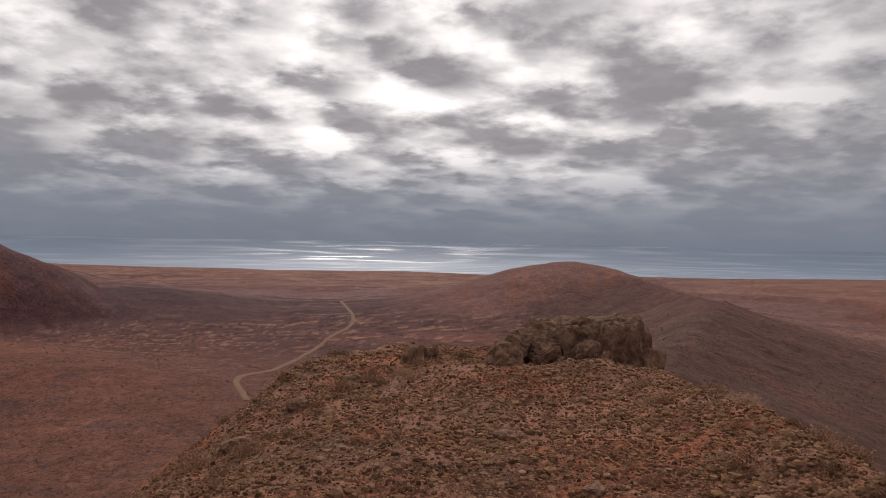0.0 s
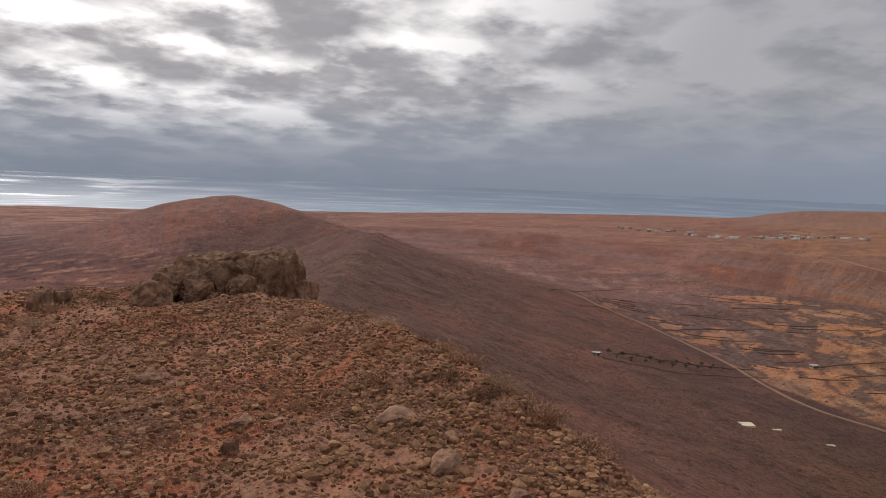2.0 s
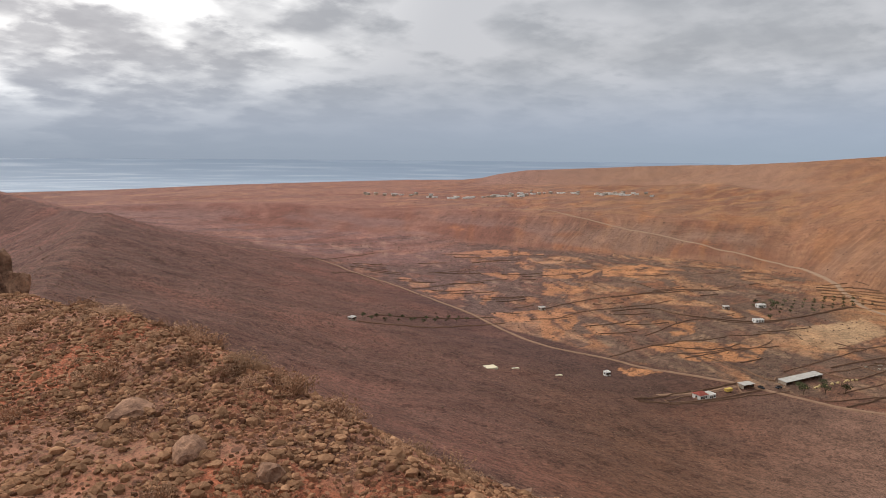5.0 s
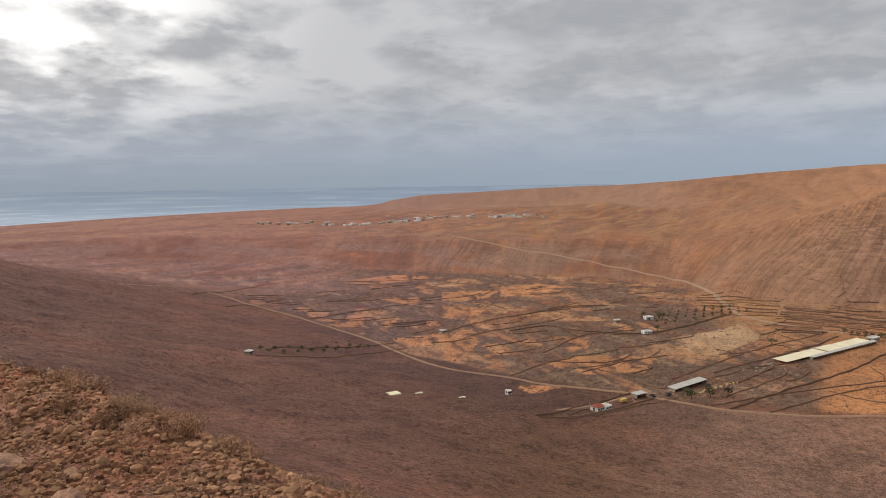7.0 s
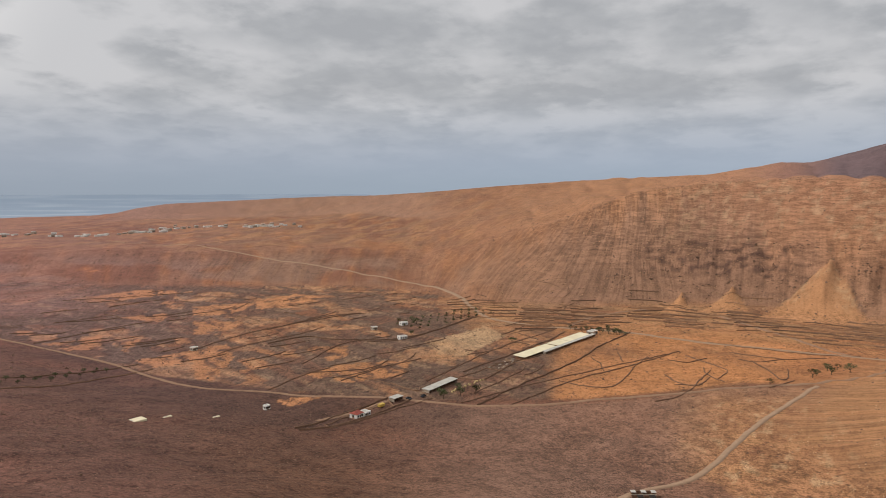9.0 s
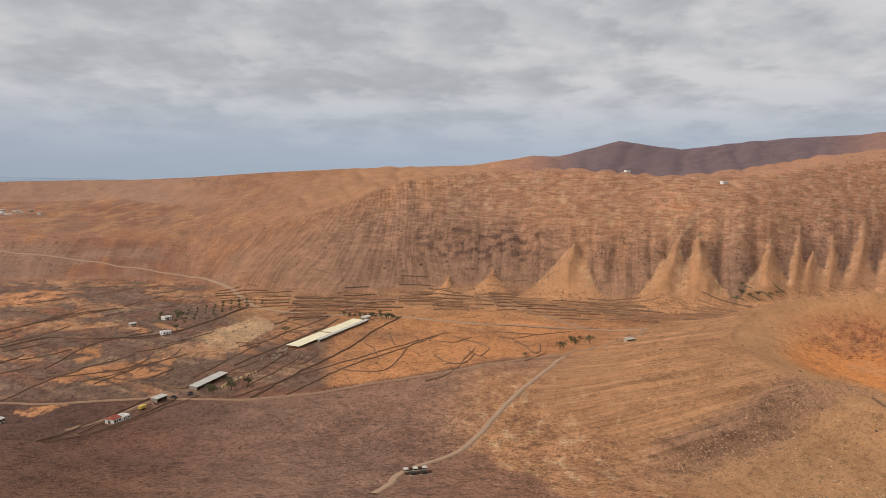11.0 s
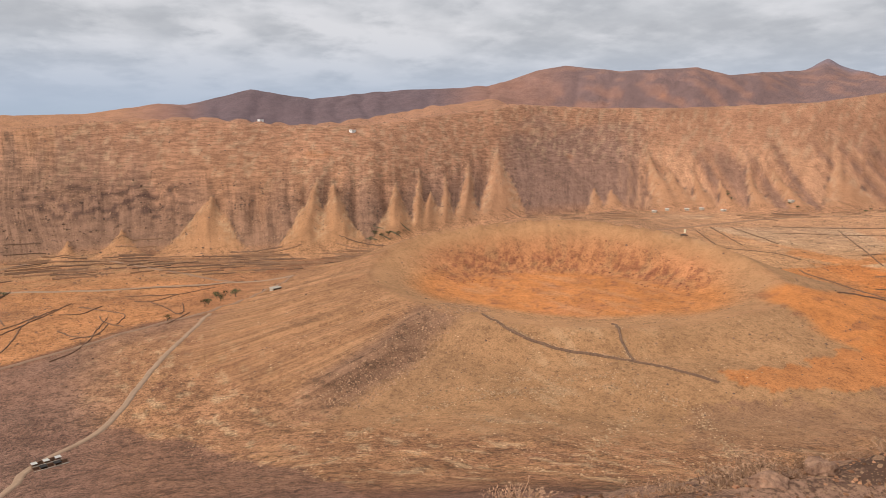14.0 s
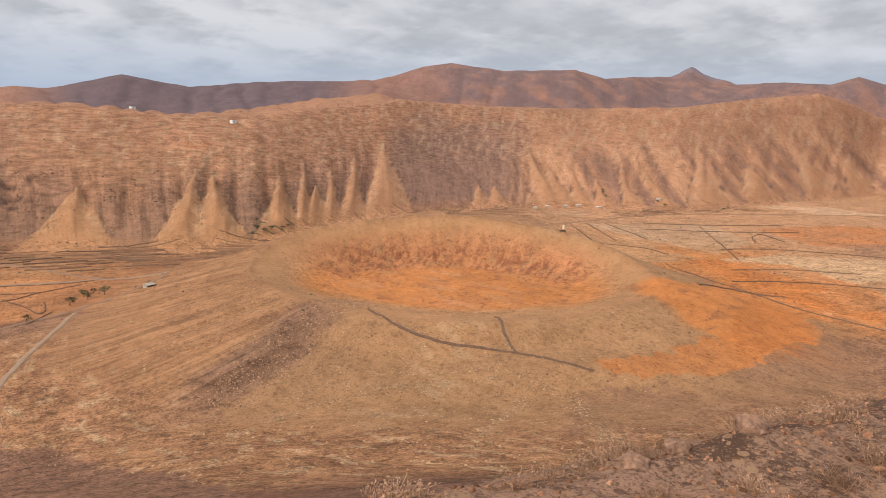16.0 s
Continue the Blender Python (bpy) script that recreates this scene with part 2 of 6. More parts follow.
PALEROCK = worn("pale_rock", (0.300, 0.175, 0.095), (0.560, 0.360, 0.205), 0.6, 0.95, 0.05, 0.4)
REDROCK = worn("red_crater_rock", (0.130, 0.048, 0.030), (0.300, 0.110, 0.056), 0.4, 0.95, 0.1, 0.35)
SLOPEROCK = worn("slope_rock", (0.210, 0.118, 0.074), (0.460, 0.270, 0.155), 0.3, 0.95, 0.1, 0.5)
DUST = worn("dirt_road", (0.205, 0.118, 0.074), (0.270, 0.165, 0.105), 0.25, 0.95, 0.03, 0.05)
PALEDUST = worn("pale_road", (0.255, 0.160, 0.102), (0.325, 0.215, 0.140), 0.25, 0.95, 0.03, 0.05)
WHITE = worn("white_render", (0.66, 0.63, 0.58), (0.80, 0.78, 0.74), 0.8, 0.85, 0.004, 0.06)
PLASTER = worn("dusty_plaster", (0.30, 0.24, 0.18), (0.42, 0.36, 0.29), 0.8, 0.9, 0.006, 0.15)
CREAM = worn("cream_sheeting", (0.58, 0.50, 0.33), (0.66, 0.58, 0.41), 0.15, 0.6, 0.004, 0.04)
TILES = worn("red_roof", (0.20, 0.055, 0.042), (0.30, 0.085, 0.060), 1.2, 0.85, 0.02, 0.12)
GREYROOF = worn("weathered_sheet_roof", (0.33, 0.30, 0.26), (0.46, 0.43, 0.38), 0.5, 0.6, 0.01, 0.05)
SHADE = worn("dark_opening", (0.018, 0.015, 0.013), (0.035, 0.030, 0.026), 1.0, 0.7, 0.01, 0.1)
LEAF = worn("dry_green_leaf", (0.045, 0.055, 0.024), (0.095, 0.098, 0.046), 3.0, 0.8, 0.01, 0.35)
TWIG = worn("dry_scrub", (0.250, 0.134, 0.080), (0.440, 0.266, 0.160), 6.0, 0.95, 0.01, 0.4)
BARK = worn("bark", (0.075, 0.052, 0.035), (0.130, 0.095, 0.065), 4.0, 0.95, 0.01, 0.2)

LICHEN = worn("lichen_crust", (0.245, 0.118, 0.062), (0.490, 0.272, 0.148), 9.0, 0.95, 0.03, 0.45)
FARSCRUB = worn("far_scrub", (0.078, 0.047, 0.035), (0.155, 0.094, 0.066), 0.5, 0.95, 0.05, 0.45)

YELLOW = worn("faded_yellow_paint", (0.42, 0.28, 0.06), (0.52, 0.36, 0.10), 1.5, 0.6, 0.004, 0.1)
PAINT = worn("dark_car_paint", (0.030, 0.033, 0.040), (0.050, 0.054, 0.062), 2.0, 0.35, 0.002, 0.3)
RUBBER = worn("tyre_rubber", (0.012, 0.012, 0.012), (0.024, 0.023, 0.022), 4.0, 0.9, 0.004, 0.1)
STRAW = worn("straw", (0.36, 0.26, 0.12), (0.48, 0.36, 0.18), 5.0, 0.95, 0.02, 0.2)
CROP = worn("field_green", (0.085, 0.066, 0.036), (0.140, 0.104, 0.058), 1.2, 0.9, 0.05, 0.25)

# ---- terrain: heights and soils on a polar grid round the summit ----
SEA, VALLEY = -165.0, -130.0
_rng = np.random.default_rng(7)
_perm = np.concatenate([_rng.permutation(512)] * 3)
_ga = _rng.uniform(0, 2 * np.pi, 512)


def perlin(x, y, seed=0):
    """Smooth gradient noise, about -0.7 to 0.7."""
    xi, yi = np.floor(x).astype(int), np.floor(y).astype(int)
    fx, fy = x - xi, y - yi
    u, v = fx ** 3 * (fx * (fx * 6 - 15) + 10), fy ** 3 * (fy * (fy * 6 - 15) + 10)

    def corner(dx, dy):
        g = _ga[_perm[(_perm[(xi + dx + seed * 17) % 512] + yi + dy) % 512]]
        return np.cos(g) * (fx - dx) + np.sin(g) * (fy - dy)
    a = corner(0, 0) * (1 - u) + corner(1, 0) * u
    b = corner(0, 1) * (1 - u) + corner(1, 1) * u
    return a * (1 - v) + b * v


def fbm(x, y, octaves=4, seed=0, rough=0.5):
    total, amp = 0.0, 1.0
    for k in range(octaves):
        total = total + amp * perlin(x * 2 ** k + 3.1 * k, y * 2 ** k - 1.7 * k, seed + k)
        amp *= rough
    return total


def ramp(x, a, b):
    t = np.clip((x - a) / (b - a), 0, 1)
    return t * t * (3 - 2 * t)


def table(az, rows):
    """A smooth-ish curve over the azimuth, from rows (azimuth, value, value...)."""
    rows = np.array(rows, float)
    return [np.interp(az, rows[:, 0], rows[:, k]) for k in range(1, rows.shape[1])]


def rise(r, el):
    return EYE + r * np.tan(np.radians(el))


# azimuth, distance of the foot of the far slopes, of their rim, and the angle of the rim
FOOT_RIM = [(-40, 1400, 1700, -4.4), (16, 1500, 1720, -3.95), (27, 1475, 1650, -3.8), (35, 1280, 1500, -3.95), (43.5, 1148, 1375, -4.4), (49.2, 1040, 1300, -4.5),
            (55.8, 985, 1240, -5.0), (62, 960, 1290, -4.9), (68, 940, 1290, -4.8), (74, 880, 1200, -5.6), (78.8, 780, 1080, -4.86), (85.4, 775, 1120, -2.35),
            (90.8, 800, 1120, -0.2), (96.8, 825, 1120, 0.58), (103.5, 800, 1120, 0.83), (112, 770, 1120, 0.41), (117, 810, 1150, 0.6),
            (123.5, 980, 1300, 1.5), (128.8, 1110, 1450, 2.3), (135, 1230, 1600, 2.05), (141.4, 1320, 1700, 2.08), (150, 1370, 1800, 2.4),
            (154, 1520, 2000, 2.98), (159.3, 1850, 2300, 3.57), (161.1, 2000, 2400, 3.0), (163.5, 2250, 2600, 1.8), (172, 2400, 2800, 0.8),
            (200, 2000, 2500, 0.5)]
# azimuth, distance and angle of the bench behind the rim, distance and angle of the skyline
BACK = [(-40, 2200, -4.0, 3000, -3.1), (20, 2200, -3.95, 3000, -3.0), (30, 2100, -3.4, 3100, -2.62), (40, 2050, -3.15, 3300, -2.45), (47, 2300, -2.75, 3300, -2.2),
        (50.5, 2500, -2.45, 3050, -1.8), (52, 2600, -2.3, 3050, -1.45), (54, 2650, -2.2, 3050, -1.15), (60, 2650, -2.15, 3050, -0.87), (66, 2500, -2.1, 3000, -0.6), (70, 2250, -2.0, 2850, -0.52),
        (74.3, 1850, -2.4, 2600, -0.25), (80, 1750, -1.6, 2600, 0.25), (86, 1700, -0.5, 2600, 0.65), (96, 1700, 0.62, 2600, 1.12),
        (101, 1700, 0.9, 2600, 1.95), (103, 1700, 0.9, 2600, 1.92), (105.5, 1700, 0.85, 2500, 2.6), (107.6, 1700, 0.75, 2500, 3.2), (110, 1700, 0.55, 2500, 2.85), (112.3, 1700, 0.6, 2500, 2.55),
        (117, 1750, 1.35, 2600, 3.1), (119.5, 1800, 1.75, 2600, 3.35), (123, 1850, 2.35, 2650, 3.5), (126, 1900, 2.85, 2700, 3.7), (128, 2000, 2.6, 2700, 4.2), (130, 2000, 1.9, 2700, 4.9), (132.2, 2050, 1.5, 2700, 5.27),
        (136.3, 2100, 1.5, 2700, 4.82), (142, 2200, 1.5, 2800, 5.02), (144.3, 2300, 1.6, 2900, 4.4), (146.4, 2400, 1.7, 3100, 4.58), (149.0, 2500, 1.8, 3600, 4.55),
        (150.6, 2500, 1.9, 3900, 5.25), (152, 2500, 2.0, 3900, 4.6), (153.7, 2600, 2.3, 3600, 4.1), (157, 2700, 2.6, 3500, 4.28), (160, 2800, 2.6, 3500, 4.13),
        (161.6, 2900, 2.0, 3500, 4.66), (163.2, 3000, 1.5, 3500, 4.15), (172, 3200, 1.0, 3800, 3.4), (200, 3000, 1.0, 3600, 1.5)]
# azimuth and angle at which the land ends in the sea
COAST = [(-40, -2.62), (-28, -2.64), (-17, -2.72), (-13.5, -2.88), (-3, -2.84), (3.6, -2.98), (14, -2.85), (22, -2.74), (30, -2.44),
         (37.5, -2.22), (44, -2.0), (50, -1.93), (200, -1.93)]


def folded(az):
    """The azimuth, with the side behind the camera folded onto the seen one."""
    az = (az + 180.0) % 360.0 - 180.0
    return np.where(az < -40, np.clip(-40 + (-40 - az) * 0.4, -40, 20), np.where(az > 172, 172, az))


def crest(x, y, pts, east, west, power=1.6, top=0.0):
    """Height of a hog-back over the valley: pts are (x, y, z) along its crest, east and west its half widths."""
    best = np.full(np.shape(x), -1e3)
    for (x0, y0, z0), (x1, y1, z1) in zip(pts[:-1], pts[1:]):
        dx, dy = x1 - x0, y1 - y0
        s = np.clip(((x - x0) * dx + (y - y0) * dy) / (dx * dx + dy * dy), 0, 1)
        ox, oy = x - (x0 + s * dx), y - (y0 + s * dy)
        side = (ox * dy - oy * dx) / np.hypot(dx, dy)
        d = np.maximum(np.hypot(ox, oy) - top, 0)
        w = np.where(side > 0, east, west)
        z = VALLEY + (z0 + s * (z1 - z0) - VALLEY) * np.clip(1 - d / w, 0, 1) ** power
        z = z - 60 * ramp(d / w, 1.0, 1.8)
        best = np.maximum(best, z)
    return best


def smax(a, b, k):
    h = np.clip(0.5 + 0.5 * (a - b) / k, 0, 1)
    return b + (a - b) * h + k * h * (1 - h)


RIDGE = [(-150, -420, -95), (-45, -130, -52), (-8, -32, -11), (-2.0, -12, -2.1), (0.7, 0, -1.75), (0.9, 19, -1.95), (3, 32, -7.5), (8, 60, -17), (60, 220, -42), (170, 470, -56), (262, 660, -55), (300, 860, -66),
         (290, 1050, -55), (222, 1230, -41)]
CX, CY, CR = 386.0, -360.0, 130.0


# debris fans below the escarpment: azimuth and height of the apex, azimuths of the foot's ends
FANS = [(104.6, 0.49, 100.6, 106.2), (112.6, 0.62, 109.2, 112.4), (113.7, 0.61, 112.2, 116.3), (114.6, 0.24, 113.3, 115.9), (118.8, 0.55, 116.9, 120.4),
        (121.6, 0.42, 120.3, 123.2), (120.7, 0.66, 120.2, 121.4), (122.8, 0.60, 122.3, 123.6), (124.8, 0.64, 123.3, 125.6), (126.9, 0.70, 125.8, 129.2), (124.2, 0.14, 123.6, 124.9),
        (134.8, 0.30, 134.2, 136.0), (136.1, 0.27, 136.0, 137.9), (138.6, 0.66, 140.2, 142.7), (139.9, 0.54, 141.6, 143.3), (141.8, 0.46, 143.0, 144.5), (144.0, 0.34, 144.6, 146.4),
        (145.8, 0.50, 146.9, 148.6), (147.7, 0.50, 149.6, 151.2), (151.6, 0.52, 151.6, 155.0), (154.8, 0.50, 156.2, 158.4), (158.6, 0.55, 159.8, 162.3), (161.3, 0.55, 162.4, 164.4),
        (94.2, 0.13, 92.7, 95.0), (98.1, 0.20, 96.0, 99.4)]


def fans(az, s):
    """1 along the spine of a debris fan, 0 outside."""
    best = np.zeros(np.shape(az))
    az = az + 0.22 * perlin(az * 0.9, s * 5, 28) + 0.10 * perlin(az * 3.0, s * 10, 29)
    for apex, top, left, right in FANS:
        top = top * 0.88
        k = np.clip((s + 0.1) / (top + 0.1), 0, 1)
        mid, half = (left + right) / 2 * (1 - k) + apex * k, (right - left) / 2 * 1.5 * (1 - k) ** 0.95 + 0.02
        best = np.maximum(best, np.clip(1 - np.abs(az - mid) / half, 0, 1) * ramp(s, top * 1.05, top * 0.92) * ramp(s, -0.1, -0.07))
    return best


def bowl_distance(px, py):
    """Distance from the crater's middle, in an oval wider across than along."""
    lat, lon = px * 0.682 + py * 0.731, px * 0.731 - py * 0.682
    return np.hypot(lat / (1 + 0.20 * np.exp(-(np.hypot(px, py) / 190.0) ** 4)), lon) * (1 + 0.07 * perlin(px / 90, py / 90, 60))


def heights(x, y):
    r = np.maximum(np.hypot(x, y), 1e-3)
    az0 = np.degrees(np.arctan2(x, y))
    az = folded(az0)
    wob = az + 0.5 * perlin(r / 160.0, az / 5.0, 3)
    rf, rr, er = table(wob, FOOT_RIM)
    rb, eb, rs, es = table(az, BACK)
    ec, = table(az + 0.6 * perlin(az / 1.7, r * 0 + 5, 4), COAST)
    rc = -(EYE - SEA) / np.tan(np.radians(ec))
    zr, zb, zs = rise(rr, er), rise(rb, eb), rise(rs, es)
    inland = ramp(az, 49.5, 52.5)
    zend = np.where(inland > 0.5, zs - 120, SEA + 0.5)
    rend = np.where(inland > 0.5, 4900.0, rc)
    z = np.full(np.shape(x), VALLEY)
    s = np.clip((r - rf) / (rr - rf), 0, 1)
    steep = ramp(az, 76, 92)
    shape = (1 - steep) * s + steep * (0.45 * s + 0.55 * s ** 1.15)
    shape = shape * (1 - 0.25 * (1 - s) * (1 - s))
    z = np.where(r > rf, VALLEY + (zr - VALLEY) * shape, z)
    z = np.where(r > rr, zr + (zb - zr) * np.clip((r - rr) / (rb - rr), 0, 1), z)
    z = np.where(r > rb, zb + (zs - zb) * ramp(np.clip((r - rb) / (rs - rb), 0, 1) * 0.5 + 0.12, 0.12, 0.62), z)
    fall = np.clip((r - rs) / np.maximum(rend - rs, 1), 0, 1)
    z = np.where(r > rs, zs + (zend - zs) * fall, z)
    z = np.where((inland < 0.5) & (r > rc), SEA - 0.02 * (r - rc) - 0.5, z)
    face = np.sin(np.pi * np.clip((r - rf) / (rr - rf), 0, 1)) * ramp(r, rf, rf + 20) * (1 - ramp(r, rr - 30, rr))
    # ravines and buttresses on the escarpment
    n1 = 1 - np.abs(perlin(wob / 3.6, r / 900.0, 21)) * 3.2
    n2 = 1 - np.abs(perlin(wob / 1.5, r / 700.0, 22)) * 3.2
    tongue = fans(wob, np.clip((r - rf) / (rr - rf), -0.12, 1))
    carve = face * ramp(az, 90, 104) * (0.06 + 0.94 * ramp(s, 0.72, 0.34)) * (1 - 0.75 * ramp(az, 126, 129) * ramp(az, 139, 136))
    z = z - 0.8 * carve * (11 * np.clip(n1, 0, 1) ** 1.5 + (7 + 5 * ramp(az, 108, 114)) * np.clip(n2, 0, 1) ** 1.5) * ramp(s, 0.02, 0.2) * (1 - tongue)
    z = z + (7.0 - 3.5 * ramp(s, 0.15, 0.5)) * tongue * (1 + 0.5 * perlin(wob * 3.2, s * 3, 26)) * ramp(r - rf, -30, 50) + ramp(az, 74, 90) * face * 1.1 * perlin(wob / 9.0, z / 4.2, 27)
    z = z - face * (1 - ramp(az, 88, 100)) * ramp(az, 30, 50) * 1.6 * np.clip(1 - np.abs(perlin(wob / 2.4, r / 800.0, 25)) * 3, 0, 1)
    back = ramp(r, rr, rr + 150) * (1 - ramp(r, rs - 60, rs)) * ramp(az, 48, 54)
    z = z + back * (fbm(x / 260.0, y / 260.0, 4, 30) * 9 - (7 - 4 * ramp(az, 84, 74)) * np.clip(1 - 3 * np.abs(perlin(wob / 2.2, r / 900, 31)), 0, 1))
    plain = (r > 900) & (az < 52)
    z = z + np.where(plain, fbm(x / 300.0, y / 300.0, 3, 41) * 5 * ramp(r, 900, 1400) * (1 - ramp(r, rc - 500, rc)), 0)
    # the long hog-back on which the camera stands, and the hill at its end
    k = crest(x, y, RIDGE, 345.0, 245.0, 1.66, 5.0)
    k = k + ramp(k, VALLEY, VALLEY + 25) * ramp(r, 40, 200) * (fbm(x / 70.0, y / 70.0, 4, 50) * 3.0 + fbm(x / 16.0, y / 16.0, 2, 51) * 0.6)
    z = smax(z, k, 5.0)
    hx, hy = x - 222, y - 1235
    hump = VALLEY + 90.5 * np.exp(-((hx * 0.98 - hy * 0.17) / 235.0) ** 2 * 1.0 - ((hx * 0.17 + hy * 0.98) / 300.0) ** 2)
    hump = hump - 60 * ramp(hump, VALLEY + 2.5, VALLEY)
    z = smax(z, hump + fbm(x / 120.0, y / 120.0, 4, 53) * 5 * ramp(hump, VALLEY, VALLEY + 40), 7.0)
    # hills beyond the western plain
    for px, py, h, w1, w2, turn in ((-1250, 1300, 112, 330, 520, 0.5), (-2100, 2500, 75, 420, 600, 0.4), (-1150, 2350, 22, 560, 170, 0.25), (-470, 640, 24, 300, 110, 0.35), (-600, 1230, 30, 420, 210, 0.3)):
        c, sn = math.cos(turn), math.sin(turn)
        qx, qy = (x - px) * c - (y - py) * sn, (x - px) * sn + (y - py) * c
        g = np.exp(-(np.abs(qx) / w1) ** 2.2 - (np.abs(qy) / w2) ** 2.2)
        z = z + g * h * (1 + 0.35 * fbm(x / 210.0, y / 210.0, 4, 57))
    # a steep dark hill at the edge of the western plain
    lat, lon = (x + 739) * 0.766 + (y - 881) * 0.643, (x + 739) * -0.643 + (y - 881) * 0.766
    d = np.hypot(lat * 0.86, lon * 1.5) * (1 + 0.10 * fbm(x / 130.0, y / 130.0, 3, 58))
    lift = 0.66 * (285 - d)
    z = z + 0.5 * (lift + np.sqrt(lift ** 2 + 150.0)) * ramp(d, 420, 300) * ramp(d, -40, 120) ** 0.4
    # the crater: a tilted rim, low towards the hog-back, and a wide bowl
    px, py = x - CX, y - CY
    rho = bowl_distance(px, py)
    away = (px * 0.731 - py * 0.682) / np.maximum(np.hypot(px, py), 1)
    turned = np.degrees(np.arctan2(px, py))
    zrim = -97.5 + np.where(away > 0, 22 * away, 8.5 * away)
    w = 165 - 25 * away
    outer = VALLEY + (zrim - VALLEY) * np.clip(1 - (rho - CR) / w, 0, 1) ** 1.35
    rills = np.clip(1 - np.abs(perlin(turned / 3.4, rho / 300, 62)) * 3.0, 0, 1) * ramp(rho, CR, CR + 50) * (1 - ramp(rho, CR + w * 0.6, CR + w))
    left = (px * 0.68 + py * 0.73) / np.maximum(np.hypot(px, py), 1)
    outer = outer - 2.6 * rills * ramp(left, 0.1, 0.5)
    # a breach towards the hog-back leaves a lower apron beside a steep bank
    bank = ((x - 377) * -0.874 + (y + 262) * -0.486) + 7 * perlin(x / 24.0, y / 24.0, 64)
    outer = outer - (outer - VALLEY) * 0.52 * ramp(bank, -12, 14) * ramp(rho, CR, CR + 40) * ramp(left, -0.75, -0.2)
    bowl = -115.5 + (zrim + 115.5) * ramp(rho, CR * 0.52, CR * 1.08) ** 1.2
    bowl = bowl - 2.6 * ramp(away, 0.1, 0.7) * np.clip(1 - np.abs(perlin(turned / 5.0, rho / 200, 63)) * 2.6, 0, 1) * np.sin(np.pi * np.clip((rho / CR - 0.55) / 0.45, 0, 1))
    cone = np.where(rho < CR, np.minimum(bowl, zrim), outer)
    cone = np.where(np.abs(rho - CR) < 16, cone - 0.8 * (1 - np.abs(rho - CR) / 16), cone)
    # spurs that run from the cone towards the hog-back
    lobe = VALLEY + 13 * np.exp(-((px + 150) * 0.8 + (py - 80) * 0.6) ** 2 / 90.0 ** 2 - ((px + 150) * 0.6 - (py - 80) * 0.8) ** 2 / 45.0 ** 2) \
        + 11 * np.exp(-((px + 170) / 80.0) ** 2 - ((py + 10) / 60.0) ** 2)
    cone = smax(cone, lobe, 3.0) - 60 * ramp(rho, CR + w, CR + w + 160)
    z = smax(z, cone, 3.0)
    # small relief
    flat = ramp(r, 60, 200) * (1 - ramp(r, 2500, 3600))
    z = z + flat * (fbm(x / 55.0, y / 55.0, 3, 70) * 0.9)
    near = 1 - ramp(r, 30, 90)
    z = z + near * (fbm(x / 3.1, y / 3.1, 4, 71) * 0.20 + fbm(x / 0.8, y / 0.8, 3, 72) * 0.11)
    z = z - 0.75 * np.exp(-((x + 4.3) / 1.9) ** 2 - ((y - 15.0) / 4.5) ** 2) + 0.36 * np.exp(-((x - 3.6) / 2.6) ** 2 - ((y - 18.6) / 1.3) ** 2)
    z = z + 0.50 * np.exp(-((x - 6.3) / 1.7) ** 2 - ((y - 12.0) / 4.0) ** 4)
    z = z + 1.75 * np.exp(-(r / 2.7) ** 2)
    return z


RADII = np.concatenate([[0.02, 0.2, 0.4], np.geomspace(0.6, 30, 140, endpoint=False), np.geomspace(30, 160, 80, endpoint=False),
                        np.geomspace(160, 1500, 250, endpoint=False), np.geomspace(1500, 4850, 90)])
TURNS = np.concatenate([np.arange(-36.0, 168.0, 0.19), np.arange(168.0, 324.0, 2.0)])


def grid_xy():
    a = np.radians(TURNS)[:, None]
    return np.sin(a) * RADII[None, :], np.cos(a) * RADII[None, :]


GX, GY = grid_xy()
GZ = heights(GX, GY)


def ground_z(x, y):
    """Height of the built ground sheet at x, y (numbers or arrays)."""
    x, y = np.asarray(x, float), np.asarray(y, float)
    r = np.clip(np.hypot(x, y), RADII[0], RADII[-2])
    az = (np.degrees(np.arctan2(x, y)) + 36.0) % 360.0 - 36.0
    i = np.clip(np.searchsorted(TURNS, az) - 1, 0, len(TURNS) - 2)
    j = np.clip(np.searchsorted(RADII, r) - 1, 0, len(RADII) - 2)
    u = np.clip((az - TURNS[i]) / (TURNS[i + 1] - TURNS[i]), 0, 1)
    v = np.clip((r - RADII[j]) / (RADII[j + 1] - RADII[j]), 0, 1)
    return (GZ[i, j] * (1 - u) + GZ[i + 1, j] * u) * (1 - v) + (GZ[i, j + 1] * (1 - u) + GZ[i + 1, j + 1] * u) * v


